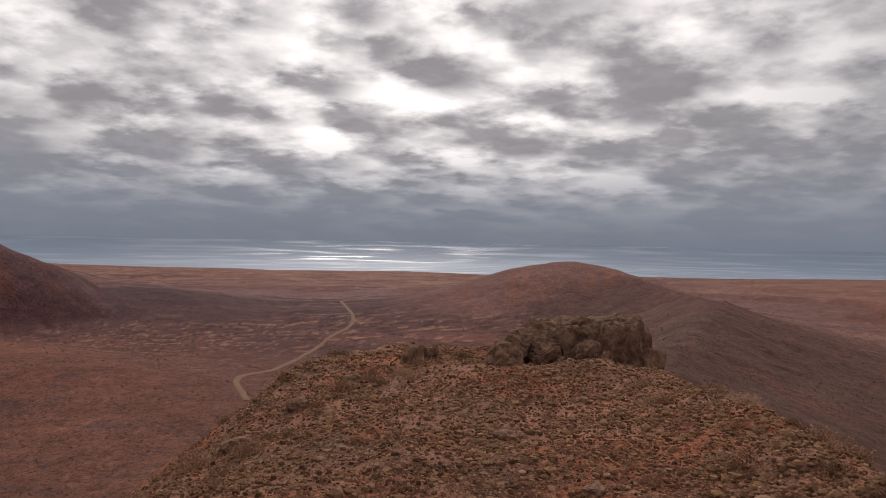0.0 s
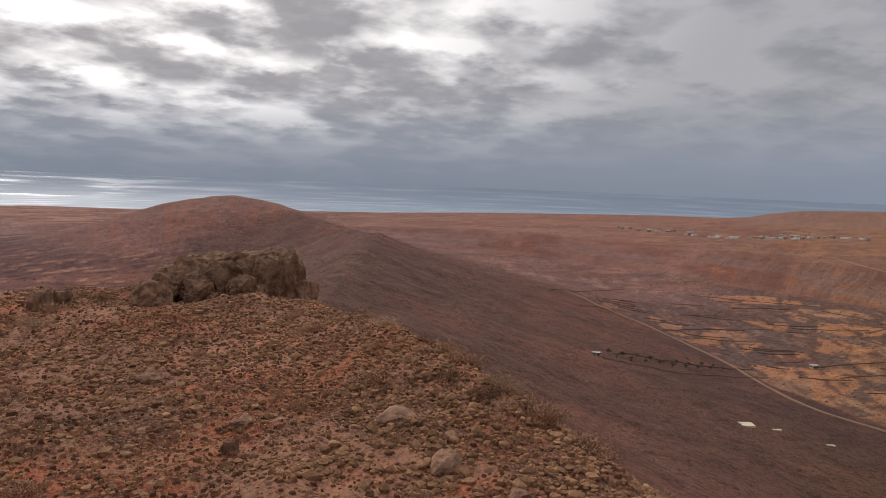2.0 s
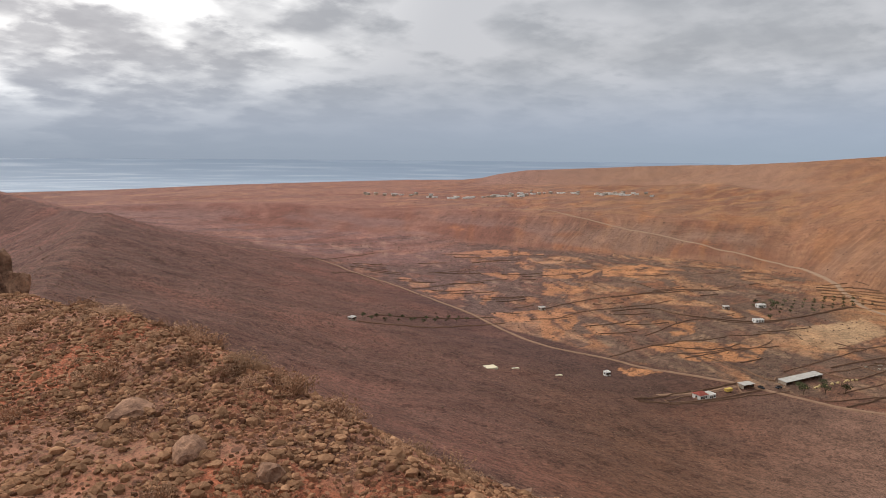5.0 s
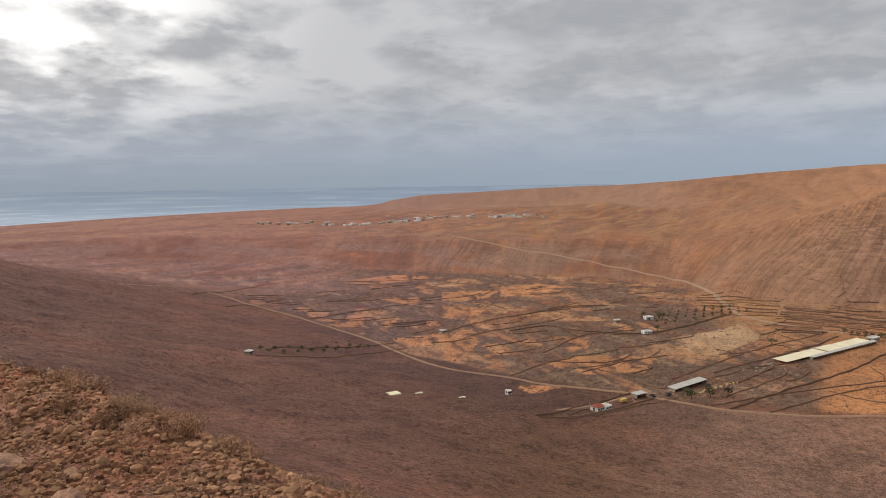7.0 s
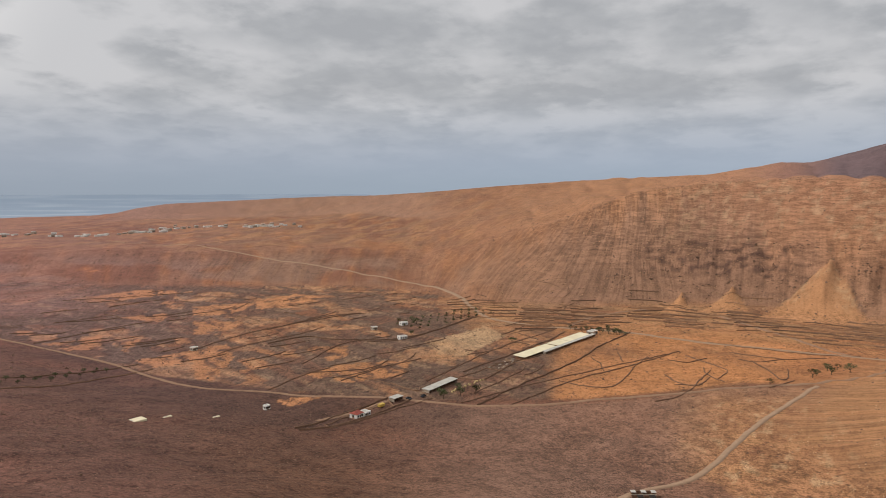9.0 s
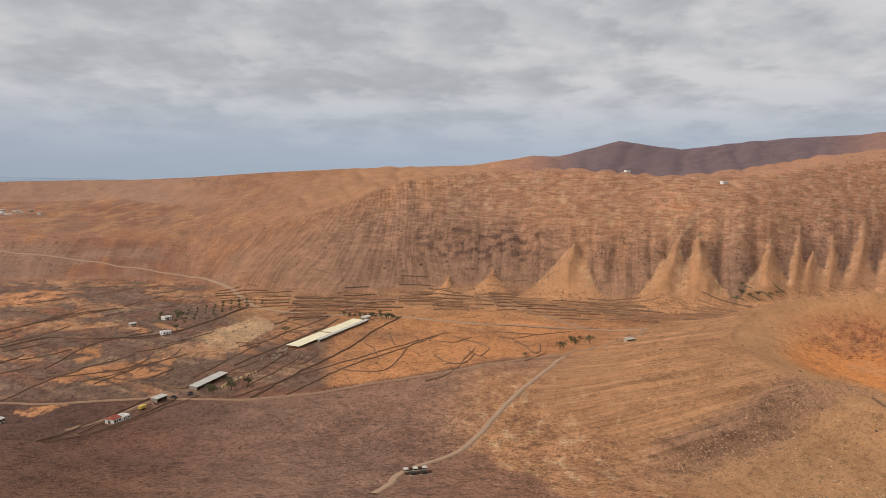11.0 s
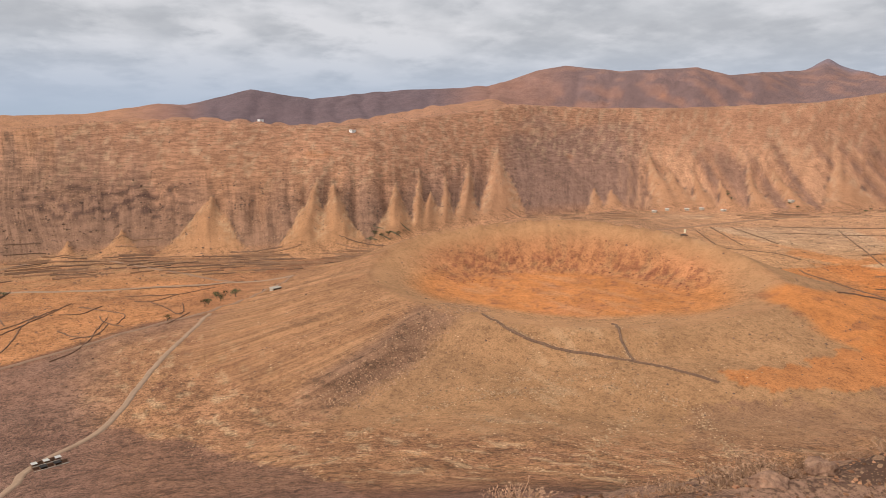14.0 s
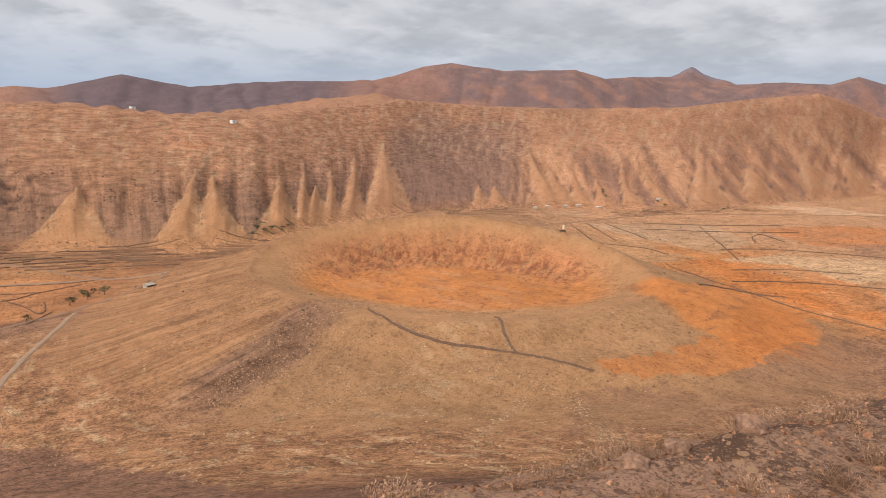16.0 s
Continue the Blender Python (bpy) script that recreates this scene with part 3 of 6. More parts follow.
def cells(x, y, seed):
    """A patchwork: a random number per field, and how near its hedge is (0 at the edge)."""
    xi, yi = np.floor(x).astype(int), np.floor(y).astype(int)
    d1, d2, val = np.full(x.shape, 9.0), np.full(x.shape, 9.0), np.zeros(x.shape)
    for dx in (-1, 0, 1):
        for dy in (-1, 0, 1):
            h = _perm[(_perm[(xi + dx + seed) % 512] + yi + dy) % 512]
            px, py = xi + dx + 0.15 + 0.7 * (h % 37) / 37.0, yi + dy + 0.15 + 0.7 * (h % 41) / 41.0
            d = np.maximum(np.abs(x - px), np.abs(y - py)) + 0.25 * np.minimum(np.abs(x - px), np.abs(y - py))
            near = d < d1
            d2 = np.where(near, d1, np.minimum(d2, d))
            val = np.where(near, (h % 101) / 101.0, val)
            d1 = np.where(near, d, d1)
    return val, d2 - d1


DARK, MAROON, RUST, ORANGE, TAN, PALE, ASH = [np.array(c) for c in (
    (0.082, 0.043, 0.031), (0.158, 0.067, 0.039), (0.268, 0.105, 0.048), (0.430, 0.162, 0.051), (0.385, 0.197, 0.091), (0.500, 0.315, 0.172), (0.152, 0.088, 0.061))]


BROWN, DUSK, SAND = [np.array(c) for c in ((0.300, 0.145, 0.074), (0.190, 0.108, 0.072), (0.415, 0.212, 0.106))]


def covers(x, y, z):
    """How the ground is worked: run of the rills, and shares of mottling, rills, strata and crags."""
    r = np.maximum(np.hypot(x, y), 1e-3)
    az = folded(np.degrees(np.arctan2(x, y)))
    wob = az + 0.5 * perlin(r / 160.0, az / 5.0, 3)
    rf, rr, er = table(wob, FOOT_RIM)
    rb, eb, rs, es = table(az, BACK)
    s = np.clip((r - rf) / (rr - rf), 0, 1)
    slope = ramp(r, rf - 5, rf + 40)
    hill = ramp(az, 96, 100) * ramp(r, rb, rb + 150)
    px, py = x - CX, y - CY
    rho = bowl_distance(px, py)
    oncone = ramp(rho, CR + 165, CR + 120) * ramp(r, 200, 260)
    left = (px * 0.68 + py * 0.73) / np.maximum(np.hypot(px, py), 1)
    turned = np.degrees(np.arctan2(px, py))
    bank = ((x - 377) * -0.874 + (y + 262) * -0.486) + 7 * perlin(x / 24.0, y / 24.0, 64)
    lean = wob + 0.022 * (z + 130) * ramp(az, 132, 142) - 0.07 * (z + 60) * ramp(az, 92, 80)
    cone = rho < CR + 165
    flow = np.stack([np.where(cone, turned * 7.5, lean * 17.5), np.where(cone, rho, z * 2.6), 0 * x], -1)
    rills = np.where(cone, oncone * ramp(rho, CR * 1.0, CR * 1.12) * (0.10 + 0.65 * ramp(left, 0.0, 0.4) * ramp(bank, 14, -6)),
                     slope * (ramp(az, 34, 60) * 0.3 + 0.1 + 0.4 * ramp(az, 70, 90)) * ramp(r, rr + 120, rr - 10) * (1 - 0.45 * ramp(az, 96, 104) * ramp(s, 0.5, 0.75)) + 0.15 * hill)
    strata = np.where(cone, 0.0, slope * ramp(az, 76, 90) * ramp(r, rr + 40, rr - 10) * (0.35 + 0.65 * ramp(s, 0.3, 0.5)) * (1 - fans(wob, s)))
    strata = strata * (1 - 0.5 * ramp(az, 136, 142))
    crags = np.where(cone, 0.0, slope * ramp(az, 90, 96) * ramp(az, 150, 125) * ramp(s, 0.03, 0.14) * ramp(s, 0.66, 0.34) * (1 - fans(wob, s)) * 0.4)
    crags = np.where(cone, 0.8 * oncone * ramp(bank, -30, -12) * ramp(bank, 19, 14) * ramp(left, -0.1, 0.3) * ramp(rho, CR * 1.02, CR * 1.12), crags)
    away = (px * 0.731 - py * 0.682) / np.maximum(np.hypot(px, py), 1)
    crags = crags + ramp(away, 0.15, 0.55) * ramp(rho, CR * 0.46, CR * 0.58) * ramp(rho, CR * 0.86, CR * 0.7) * 0.3
    flow[..., 2] = rills
    mottle = 1 - 0.50 * slope * ramp(az, 20, 40) - 0.12 * slope * ramp(az, 84, 94) - 0.62 * oncone * ramp(rho, CR * 0.8, CR * 1.0)
    mottle = mottle - 0.25 * ramp(az, 16, -2) * ramp(r, 250, 420) - 0.15 * ramp(rho, CR * 0.62, CR * 0.5) - 0.25 * ramp(r, 40, 25)
    mottle = mottle - 0.3 * fans(wob, s) * slope - 0.5 * ramp(rho, CR * 1.05, CR * 0.95)
    rills *= (1 - 0.9 * fans(wob, s) * ~cone) * (1 - 0.45 * ramp(az, 90, 96) * ~cone)
    rills *= 1 - 0.4 * ramp(az, 134, 140) - 0.35 * ramp(az, 92, 100) * ramp(az, 140, 134) * ramp(s, 0.4, 0.6)
    flow[..., 2] = rills
    mottle = mottle - 0.35 * ramp(az, 29, 36) * ramp(az, 112, 102) * ramp(r, 1180, 900) * ramp(r, 330, 420) - 0.2 * ramp(az, 4, 12) * ramp(az, 96, 80) * ramp(r, 45, 80) * ramp(r, 420, 330)
    mottle = np.clip(mottle, 0.25, 1)
    return flow, np.stack([mottle, strata, crags], -1)


def inside(x, y, pts, wobble=3.0):
    """1 within a patch with these corners, its edge a little uneven."""
    m = np.zeros(x.shape, bool)
    p = np.array(pts, float)
    near = (x > p[:, 0].min() - 9) & (x < p[:, 0].max() + 9) & (y > p[:, 1].min() - 9) & (y < p[:, 1].max() + 9)
    u, v = x[near], y[near]
    u, v = u + wobble * fbm(u / 13.0, v / 13.0, 3, 150), v + wobble * fbm(u / 13.0, v / 13.0, 3, 151)
    odd = np.zeros(u.shape, bool)
    for (x0, y0), (x1, y1) in zip(p, np.roll(p, -1, 0)):
        if y0 != y1:
            odd ^= ((v > y0) != (v > y1)) & (u < x0 + (v - y0) * (x1 - x0) / (y1 - y0))
    m[near] = odd
    return m


# bare tilled patches among the darker fields, and those beyond the crater
TILLED = [[(493, 337), (522, 324), (471, 288), (408, 266), (411, 281)], [(679, 463), (704, 447), (724, 411), (667, 398), (625, 426)], [(738, 419), (801, 399), (786, 356), (704, 360), (685, 389)],
          [(526, 235), (547, 224), (508, 211), (489, 218)], [(445, 216), (481, 208), (514, 159), (468, 150), (434, 180)], [(384, 208), (399, 183), (368, 188)], [(605, 413), (622, 362), (558, 355), (553, 377)],
          [(462, 453), (522, 448), (470, 407), (447, 417)], [(627, 732), (691, 702), (644, 617), (596, 656)], [(524, 1094), (625, 1023), (628, 915), (541, 861), (480, 900)], [(441, 352), (495, 338), (458, 313), (422, 330)],
          [(688, 639), (785, 610), (785, 534), (680, 588)], [(600, 498), (650, 470), (594, 443)], [(490, 412), (518, 404), (464, 378)]]
STUBBLE = [[(574, 165), (657, 129), (620, 101), (535, 120), (536, 143)], [(647, -868), (550, -1064), (410, -919), (387, -783), (522, -814)]]
REDFIELD = [[(209, -303), (195, -347), (191, -411), (241, -552), (221, -559), (170, -508), (153, -403), (170, -332), (194, -297)], [(402, -722), (306, -790), (194, -719), (155, -587), (203, -590), (296, -639)],
            [(474, -1077), (425, -1262), (364, -1304), (288, -1044), (353, -976)]]
DULL = [[(161, -352), (164, -492), (142, -541), (60, -560), (60, -300), (130, -288)], [(199, -263), (157, -338), (128, -290), (132, -210), (167, -222)], [(336, -1027), (301, -1088), (259, -944), (285, -932)]]


def soils(x, y, z):
    """The colour of the bare ground: volcanic soils, fields and scree, with haze and shade put in."""
    r = np.maximum(np.hypot(x, y), 1e-3)
    az = folded(np.degrees(np.arctan2(x, y)))
    wob = az + 0.5 * perlin(r / 160.0, az / 5.0, 3)
    rf, rr, er = table(wob, FOOT_RIM)
    rb, eb, rs, es = table(az, BACK)
    s = np.clip((r - rf) / (rr - rf), 0, 1)
    big, mid, fine = fbm(x / 420.0, y / 420.0, 4, 80), fbm(x / 90.0, y / 90.0, 4, 81), fbm(x / 17.0, y / 17.0, 3, 82)
    col = np.broadcast_to(DARK, x.shape + (3,)).copy()

    def lay(c, m):
        m = np.clip(m, 0, 1)[..., None]
        col[:] = col * (1 - m) + c * m
    # valley floor
    lay(MAROON, 0.45 + 1.2 * big + 0.7 * mid)
    # western plain
    west = ramp(az, 20, -2) * ramp(r, 250, 420)
    along = fbm(x / 160.0 + y / 700.0, y / 38.0, 4, 83)
    lay(MAROON, west * (0.55 + 0.8 * big))
    lay(RUST * 0.7, west * ramp(along + 0.5 * big, 0.05, 0.5) * 0.8)
    lay(RUST * 0.62, west * ramp(az, -5, -24) * ramp(r, 1150, 800) * 0.6)
    lay(TAN, west * ramp(fbm(x / 240.0, y / 70.0, 4, 84), 0.2, 0.5) * ramp(r, 1100, 1600) * 0.5)
    lay(RUST * 0.85, west * ramp(r, 1900, 3000) * 0.55)
    lay(DARK * 0.95, west * ramp(r, 850, 1050) * ramp(r, 2100, 1500) * ramp(big + 0.3 * along, -0.3, 0.15) * 0.75)
    lay(TAN * 0.95, west * ramp(fbm(x / 120.0, y / 26.0, 4, 106), 0.3, 0.36) * ramp(r, 800, 1100) * 0.6)
    lay(DARK * 0.9, west * ramp(np.exp(-((x + 1330) / 420.0) ** 2 - ((y - 1300) / 560.0) ** 2), 0.1, 0.4) * 0.8)
    knoll = np.exp(-(((x + 470) * 0.94 - (y - 640) * 0.34) / 300.0) ** 2 - (((x + 470) * 0.34 + (y - 640) * 0.94) / 110.0) ** 2)
    lay(RUST * 0.8, west * ramp(knoll, 0.32, 0.55) * 0.85)
    thread = np.abs(fbm(x / 130.0, y / 16.0, 3, 115))
    lay(TAN * 0.9, west * (1 - ramp(knoll, 0.3, 0.5)) * ramp(thread, 0.06, 0.02) * ramp(r, 1300, 900) * 0.75)
    lay(DARK * 0.6, west * (1 - ramp(knoll, 0.3, 0.5)) * ramp(np.abs(fbm(x / 150.0 + 5, y / 20.0, 3, 116)), 0.06, 0.02) * ramp(r, 1500, 1000) * 0.8)
    lay(DARK * 0.9, west * ramp(np.exp(-((x + 620) / 620.0) ** 2 - ((y - 1180) / 230.0) ** 2), 0.25, 0.6) * 0.7)
    lay(DARK * 1.0 + 0.25 * MAROON, west * ramp(az, 0, -6) * ramp(r, 1000, 1120) * ramp(r, 2000, 1500) * ramp(fbm(x / 260.0, y / 90.0, 4, 125), -0.35, -0.1) * 0.8)
    lay(TAN * 0.95, west * ramp(az, -20, -14) * ramp(r, 1120, 1250) * ramp(np.abs(fbm(x / 150.0, y / 34.0, 3, 126)), 0.05, 0.02) * 0.7)
    dark_hill = np.hypot((x + 739) * 0.766 + (y - 881) * 0.643, ((x + 739) * -0.643 + (y - 881) * 0.766) * 1.5)
    lay(DARK * 1.1 + 0.2 * MAROON, ramp(dark_hill, 350, 270) * 0.9)
    lay(RUST * 0.6, ramp(dark_hill, 320, 250) * ramp(fbm(x / 45.0, y / 45.0, 4, 123), 0.1, 0.3) * 0.5)
    lay(DARK * 0.95, west * ramp(np.exp(-((x + 330) / 330.0) ** 2 - ((y - 1260 - 0.5 * (x + 330)) / 170.0) ** 2), 0.25, 0.6) * 0.75)
    lay(TAN * 0.85, west * ramp(fbm(x / 200.0, y / 22.0, 4, 124), 0.24, 0.3) * ramp(r, 1000, 1250) * ramp(az, -16, -10) * 0.6)
    lay(np.array((0.172, 0.072, 0.037)), west * ramp(az, -4, -10) * ramp(r, 900, 700) * 0.7)
    lay(np.array((0.120, 0.062, 0.040)), west * ramp(az, -2, -8) * ramp(r, 900, 700) * ramp(np.abs(fbm(x / 170.0, y / 30.0 + x / 300.0, 3, 148)), 0.045, 0.015) * 0.8)
    lay(np.array((0.330, 0.185, 0.110)), west * ramp(r, 1150, 1500) * ramp(fbm(x / 300.0, y / 60.0, 4, 149), 0.0, 0.22) * 0.55)
    # fields of the eastern valley
    u, v = x * 0.80 - y * 0.60, x * 0.60 + y * 0.80
    wu, wv = u + 14 * perlin(u / 60, v / 60, 85), v + 14 * perlin(u / 60, v / 60, 86)
    val, edge = cells(wu / 34.0, wv / 58.0, 11)
    val2, edge2 = cells(wu / 13.0 + 7.3, wv / 30.0, 29)
    lane = np.interp(y, [-80, 20, 113, 218, 313, 440, 529, 640], [499, 438, 408, 398, 404, 445, 459, 478])
    farm = ramp(x, lane + 2, lane + 9) * ramp(r, 1180, 900) * ramp(az, 112, 102) * ramp(az, 29, 36)
    bright = ramp(fbm(x / 130.0, y / 130.0, 3, 87) + 0.010 * (az - 62) + 0.9 * (val - 0.5) + 0.7 * (val2 - 0.5), 0.08, 0.42)
    lay(np.array((0.146, 0.090, 0.060)), farm * 0.8)
    lay(MAROON * 1.05, farm * (val2 > 0.62) * 0.5)
    lay(RUST * 0.9, farm * bright * 0.6)
    hedge = np.minimum(edge * 34, edge2 * 16)
    lay(DARK * 0.9, farm * ramp(hedge, 1.6, 0.5) * 0.7)
    lay(np.array((0.385, 0.183, 0.082)), farm * bright * ramp(val2 + 0.7 * mid, 0.58, 0.70) * ramp(hedge, 0.5, 2.0) * 0.45)
    lay(PALE * 0.9, farm * bright * ramp(val + fine * 0.6, 0.72, 0.9) * 0.25)
    strip = fbm(u / 9.0, v / 34.0, 3, 101)
    lay(np.array((0.375, 0.178, 0.080)), farm * bright * ramp(strip, 0.12, 0.2) * 0.3)
    lay(DARK * 1.05, farm * ramp(strip, -0.16, -0.24) * 0.45)
    lay(PALE * 0.9, farm * ramp(fbm(u / 6.0, v / 40.0, 2, 102), 0.33, 0.38) * 0.25)
    for k, pts in enumerate(TILLED):
        lay(np.array((0.390, 0.172, 0.074)) * (0.92 + 0.08 * (k % 3)), inside(x, y, pts) * ramp(strip + 0.5 * fine, -0.35, -0.1) * 0.85)
    # broad orange fields
    of = ramp(az, 83.5, 85.5) * ramp(az, 112, 108) * ramp(x, lane + 2, lane + 8) * ramp(r, 735, 700)
    lay(np.array((0.400, 0.170, 0.066)), of * (0.75 + 0.4 * mid))
    lay(RUST, of * ramp(az, 98, 106) * 0.5)
    lay(RUST * 0.9, ramp(az, 80, 92) * ramp(az, 122, 112) * ramp(x, lane, lane - 8) * ramp(r, 285, 330) * ramp(mid + 0.6 * big, -0.25, 0.35) * 0.75)
    lay(TAN * 0.62 + RUST * 0.25, ramp(az, 91, 97) * ramp(r, 255, 275) * ramp(r, 520, 440) * (0.75 + 0.5 * mid))
    lay(ORANGE * 0.7, ramp(az, 91, 97) * ramp(r, 255, 275) * ramp(r, 520, 440) * ramp(fbm(x / 26.0, y / 26.0, 4, 107), 0.05, 0.3) * 0.6)
    # terraces at the foot of the escarpment
    ter = ramp(r, rf - 170, rf - 120) * ramp(s, 0.16, 0.05) * ramp(az, 74, 80)
    lay(TAN * 0.8, ter * (0.55 + 0.8 * mid))
    lay(RUST, ter * ramp(np.sin(r / 5.5 + 2.0 * mid), 0.2, 0.9) * 0.55)
    # floor beyond the crater
    lay(TAN * 0.85, ramp(az, 112, 118) * ramp(r, 560, 640) * ramp(r, rf + 30, rf - 20) * 0.85)
    south = ramp(az, 138, 146) * ramp(r, 470, 640) * ramp(r, rf + 40, rf - 60)
    su, sv = x * 0.95 - y * 0.31, x * 0.31 + y * 0.95
    val3, edge3 = cells(su / 75.0, sv / 150.0, 5)
    lay(TAN * 1.05, south * 0.8)
    lay(ORANGE * 0.95, south * (val3 > 0.45) * ramp(r, 1050, 820) * 0.9)
    lay(PALE * 0.95, south * (val3 < 0.16) * 0.6)
    plain = ramp(az, 14, 22) * ramp(az, 52, 44) * ramp(r, 780, 930)
    # plain less saturated than its soil, to carry some aerial haze
    lay(np.array((0.240, 0.122, 0.076)), plain * 0.8)
    lay(np.array((0.150, 0.090, 0.066)), plain * ramp(r, 1900, 1300) * ramp(fbm(x / 190.0, y / 60.0, 4, 147), -0.05, 0.2) * 0.7)
    lay(MAROON, plain * ramp(fbm(x / 150.0, y / 60.0, 4, 110), 0.05, 0.3) * 0.6)
    lay(PALE * 0.9, plain * ramp(fbm(u / 22.0, v / 130.0, 3, 111), 0.22, 0.3) * ramp(r, 1250, 1050) * 0.2)
    # far slopes
    slope = ramp(r, rf, rf + 30)
    bench = slope * ramp(az, 94, 70)
    lay(np.array((0.245, 0.118, 0.068)), bench * ramp(az, 22, 34) * 0.92)
    lay(MAROON * 1.05, bench * ramp(mid + big, 0.0, 0.4) * 0.75)
    # slope below the rim darker, top lighter: the shading is put into the colour
    lay(MAROON * 1.05, bench * ramp(s, 0.0, 0.2) * ramp(r, rr + 60, rr - 60) * ramp(fbm(wob / 4.0, r / 500.0, 3, 112), -0.25, 0.2) * 0.8)
    lay(TAN * 0.9, bench * ramp(r, rr, rr + 60) * ramp(fbm(x / 60.0, y / 60.0, 4, 113), 0.15, 0.3) * 0.35)
    lay(MAROON * 1.15, ramp(r, rb + 150, rb + 350) * ramp(az, 48, 52) * ramp(az, 104, 96) * 0.6)
    lay(ORANGE * 0.85, bench * ramp(fbm(wob / 1.3, r / 300.0, 4, 88), 0.05, 0.45) * ramp(az, 36, 55) * 0.28)
    # more painted shade on the same face
    lay(DUSK * 1.1, bench * ramp(s, 0.02, 0.2) * ramp(r, rr + 20, rr - 120) * ramp(fbm(wob / 6.0, s * 1.5, 3, 117) + 0.25, 0.0, 0.35) * 0.8)
    lay(TAN * 0.9, bench * ramp(r, rr + 80, rr + 200) * ramp(fbm(x / 200.0 + y / 500.0, y / 45.0, 4, 118), 0.08, 0.25) * 0.5)
    lay(DUSK * 0.9, bench * ramp(r, rr + 80, rr + 200) * ramp(fbm(x / 260.0 + y / 500.0, y / 60.0, 4, 119), 0.1, 0.3) * 0.5)
    esc = slope * ramp(az, 68, 94)
    streak = fbm(wob / 0.9, r / 420.0, 4, 89)
    sfan = np.clip((r - rf) / (rr - rf), -0.12, 1)
    tongue = fans(wob, sfan)
    lay(BROWN, esc * 0.95)
    lay(BROWN * 1.18, esc * ramp(fbm(wob / 5.0, z / 40.0, 3, 90), 0.0, 0.4) * 0.6)
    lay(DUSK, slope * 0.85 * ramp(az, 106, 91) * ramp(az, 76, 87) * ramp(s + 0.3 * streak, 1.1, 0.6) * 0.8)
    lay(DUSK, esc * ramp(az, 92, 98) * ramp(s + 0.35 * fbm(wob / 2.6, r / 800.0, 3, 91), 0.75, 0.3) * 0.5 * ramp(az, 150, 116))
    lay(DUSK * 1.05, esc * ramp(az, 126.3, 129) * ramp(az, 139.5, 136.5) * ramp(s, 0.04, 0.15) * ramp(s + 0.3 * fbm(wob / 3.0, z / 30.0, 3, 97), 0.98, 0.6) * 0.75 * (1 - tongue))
    # hollows between the fans darkened in colour, as shade
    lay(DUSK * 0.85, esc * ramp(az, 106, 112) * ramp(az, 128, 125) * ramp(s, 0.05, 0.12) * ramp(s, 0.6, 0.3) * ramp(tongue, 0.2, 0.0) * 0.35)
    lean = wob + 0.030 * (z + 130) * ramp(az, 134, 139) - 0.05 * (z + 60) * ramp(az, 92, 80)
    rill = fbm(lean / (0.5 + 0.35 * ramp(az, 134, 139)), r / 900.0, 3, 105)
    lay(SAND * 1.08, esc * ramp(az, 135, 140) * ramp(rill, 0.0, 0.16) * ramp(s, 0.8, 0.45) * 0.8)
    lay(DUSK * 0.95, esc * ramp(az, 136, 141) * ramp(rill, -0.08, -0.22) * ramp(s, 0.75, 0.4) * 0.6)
    # thin dark gully lines along the fans' edges, shade put into the colour
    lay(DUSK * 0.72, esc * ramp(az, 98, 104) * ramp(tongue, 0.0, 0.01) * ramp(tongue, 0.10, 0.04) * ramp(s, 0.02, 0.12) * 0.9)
    lay(np.array((0.355, 0.172, 0.080)), ramp(az, 90, 94) * ramp(tongue, 0.03, 0.14) * (0.95 - 0.45 * ramp(s, 0.15, 0.6)))
    grit = fbm(wob / 0.35, s * 26.0, 3, 144)
    lay(PALE * 0.85, esc * ramp(tongue, 0.02, 0.2) * ramp(tongue, 0.75, 0.4) * ramp(grit, -0.1, 0.25) * ramp(s, 0.02, 0.15) * 0.55)
    lay(PALE * 0.85, esc * ramp(tongue, 0.5, 0.9) * ramp(grit, 0.0, 0.3) * ramp(s, 0.2, 0.4) * 0.45)
    lay(PALE * 0.75, esc * ramp(az, 90, 97) * ramp(s, 0.4, 0.6) * ramp(fbm(wob / 0.8, z / 3.2, 4, 145), 0.16, 0.3) * 0.5)
    lay(BROWN * 1.05, slope * ramp(r, rr - 20, rr + 40) * ramp(az, 78, 90) * 0.75)
    # far hills turned grey and mauve: the haze before them is in their colour
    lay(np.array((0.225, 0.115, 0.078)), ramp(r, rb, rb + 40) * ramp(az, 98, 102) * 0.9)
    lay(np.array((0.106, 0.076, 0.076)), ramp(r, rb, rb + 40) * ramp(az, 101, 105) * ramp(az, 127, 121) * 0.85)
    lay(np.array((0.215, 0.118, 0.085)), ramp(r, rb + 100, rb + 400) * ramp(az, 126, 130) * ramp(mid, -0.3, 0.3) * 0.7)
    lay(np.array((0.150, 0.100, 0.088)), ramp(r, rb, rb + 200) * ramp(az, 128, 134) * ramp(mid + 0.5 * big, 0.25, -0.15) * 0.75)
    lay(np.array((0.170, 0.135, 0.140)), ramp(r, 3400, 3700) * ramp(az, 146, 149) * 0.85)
    hills = ramp(az, 49, 52) * ramp(az, 78, 72)
    lay(np.array((0.260, 0.142, 0.092)), hills * ramp(r, rb - 50, rb + 60) * 0.8)
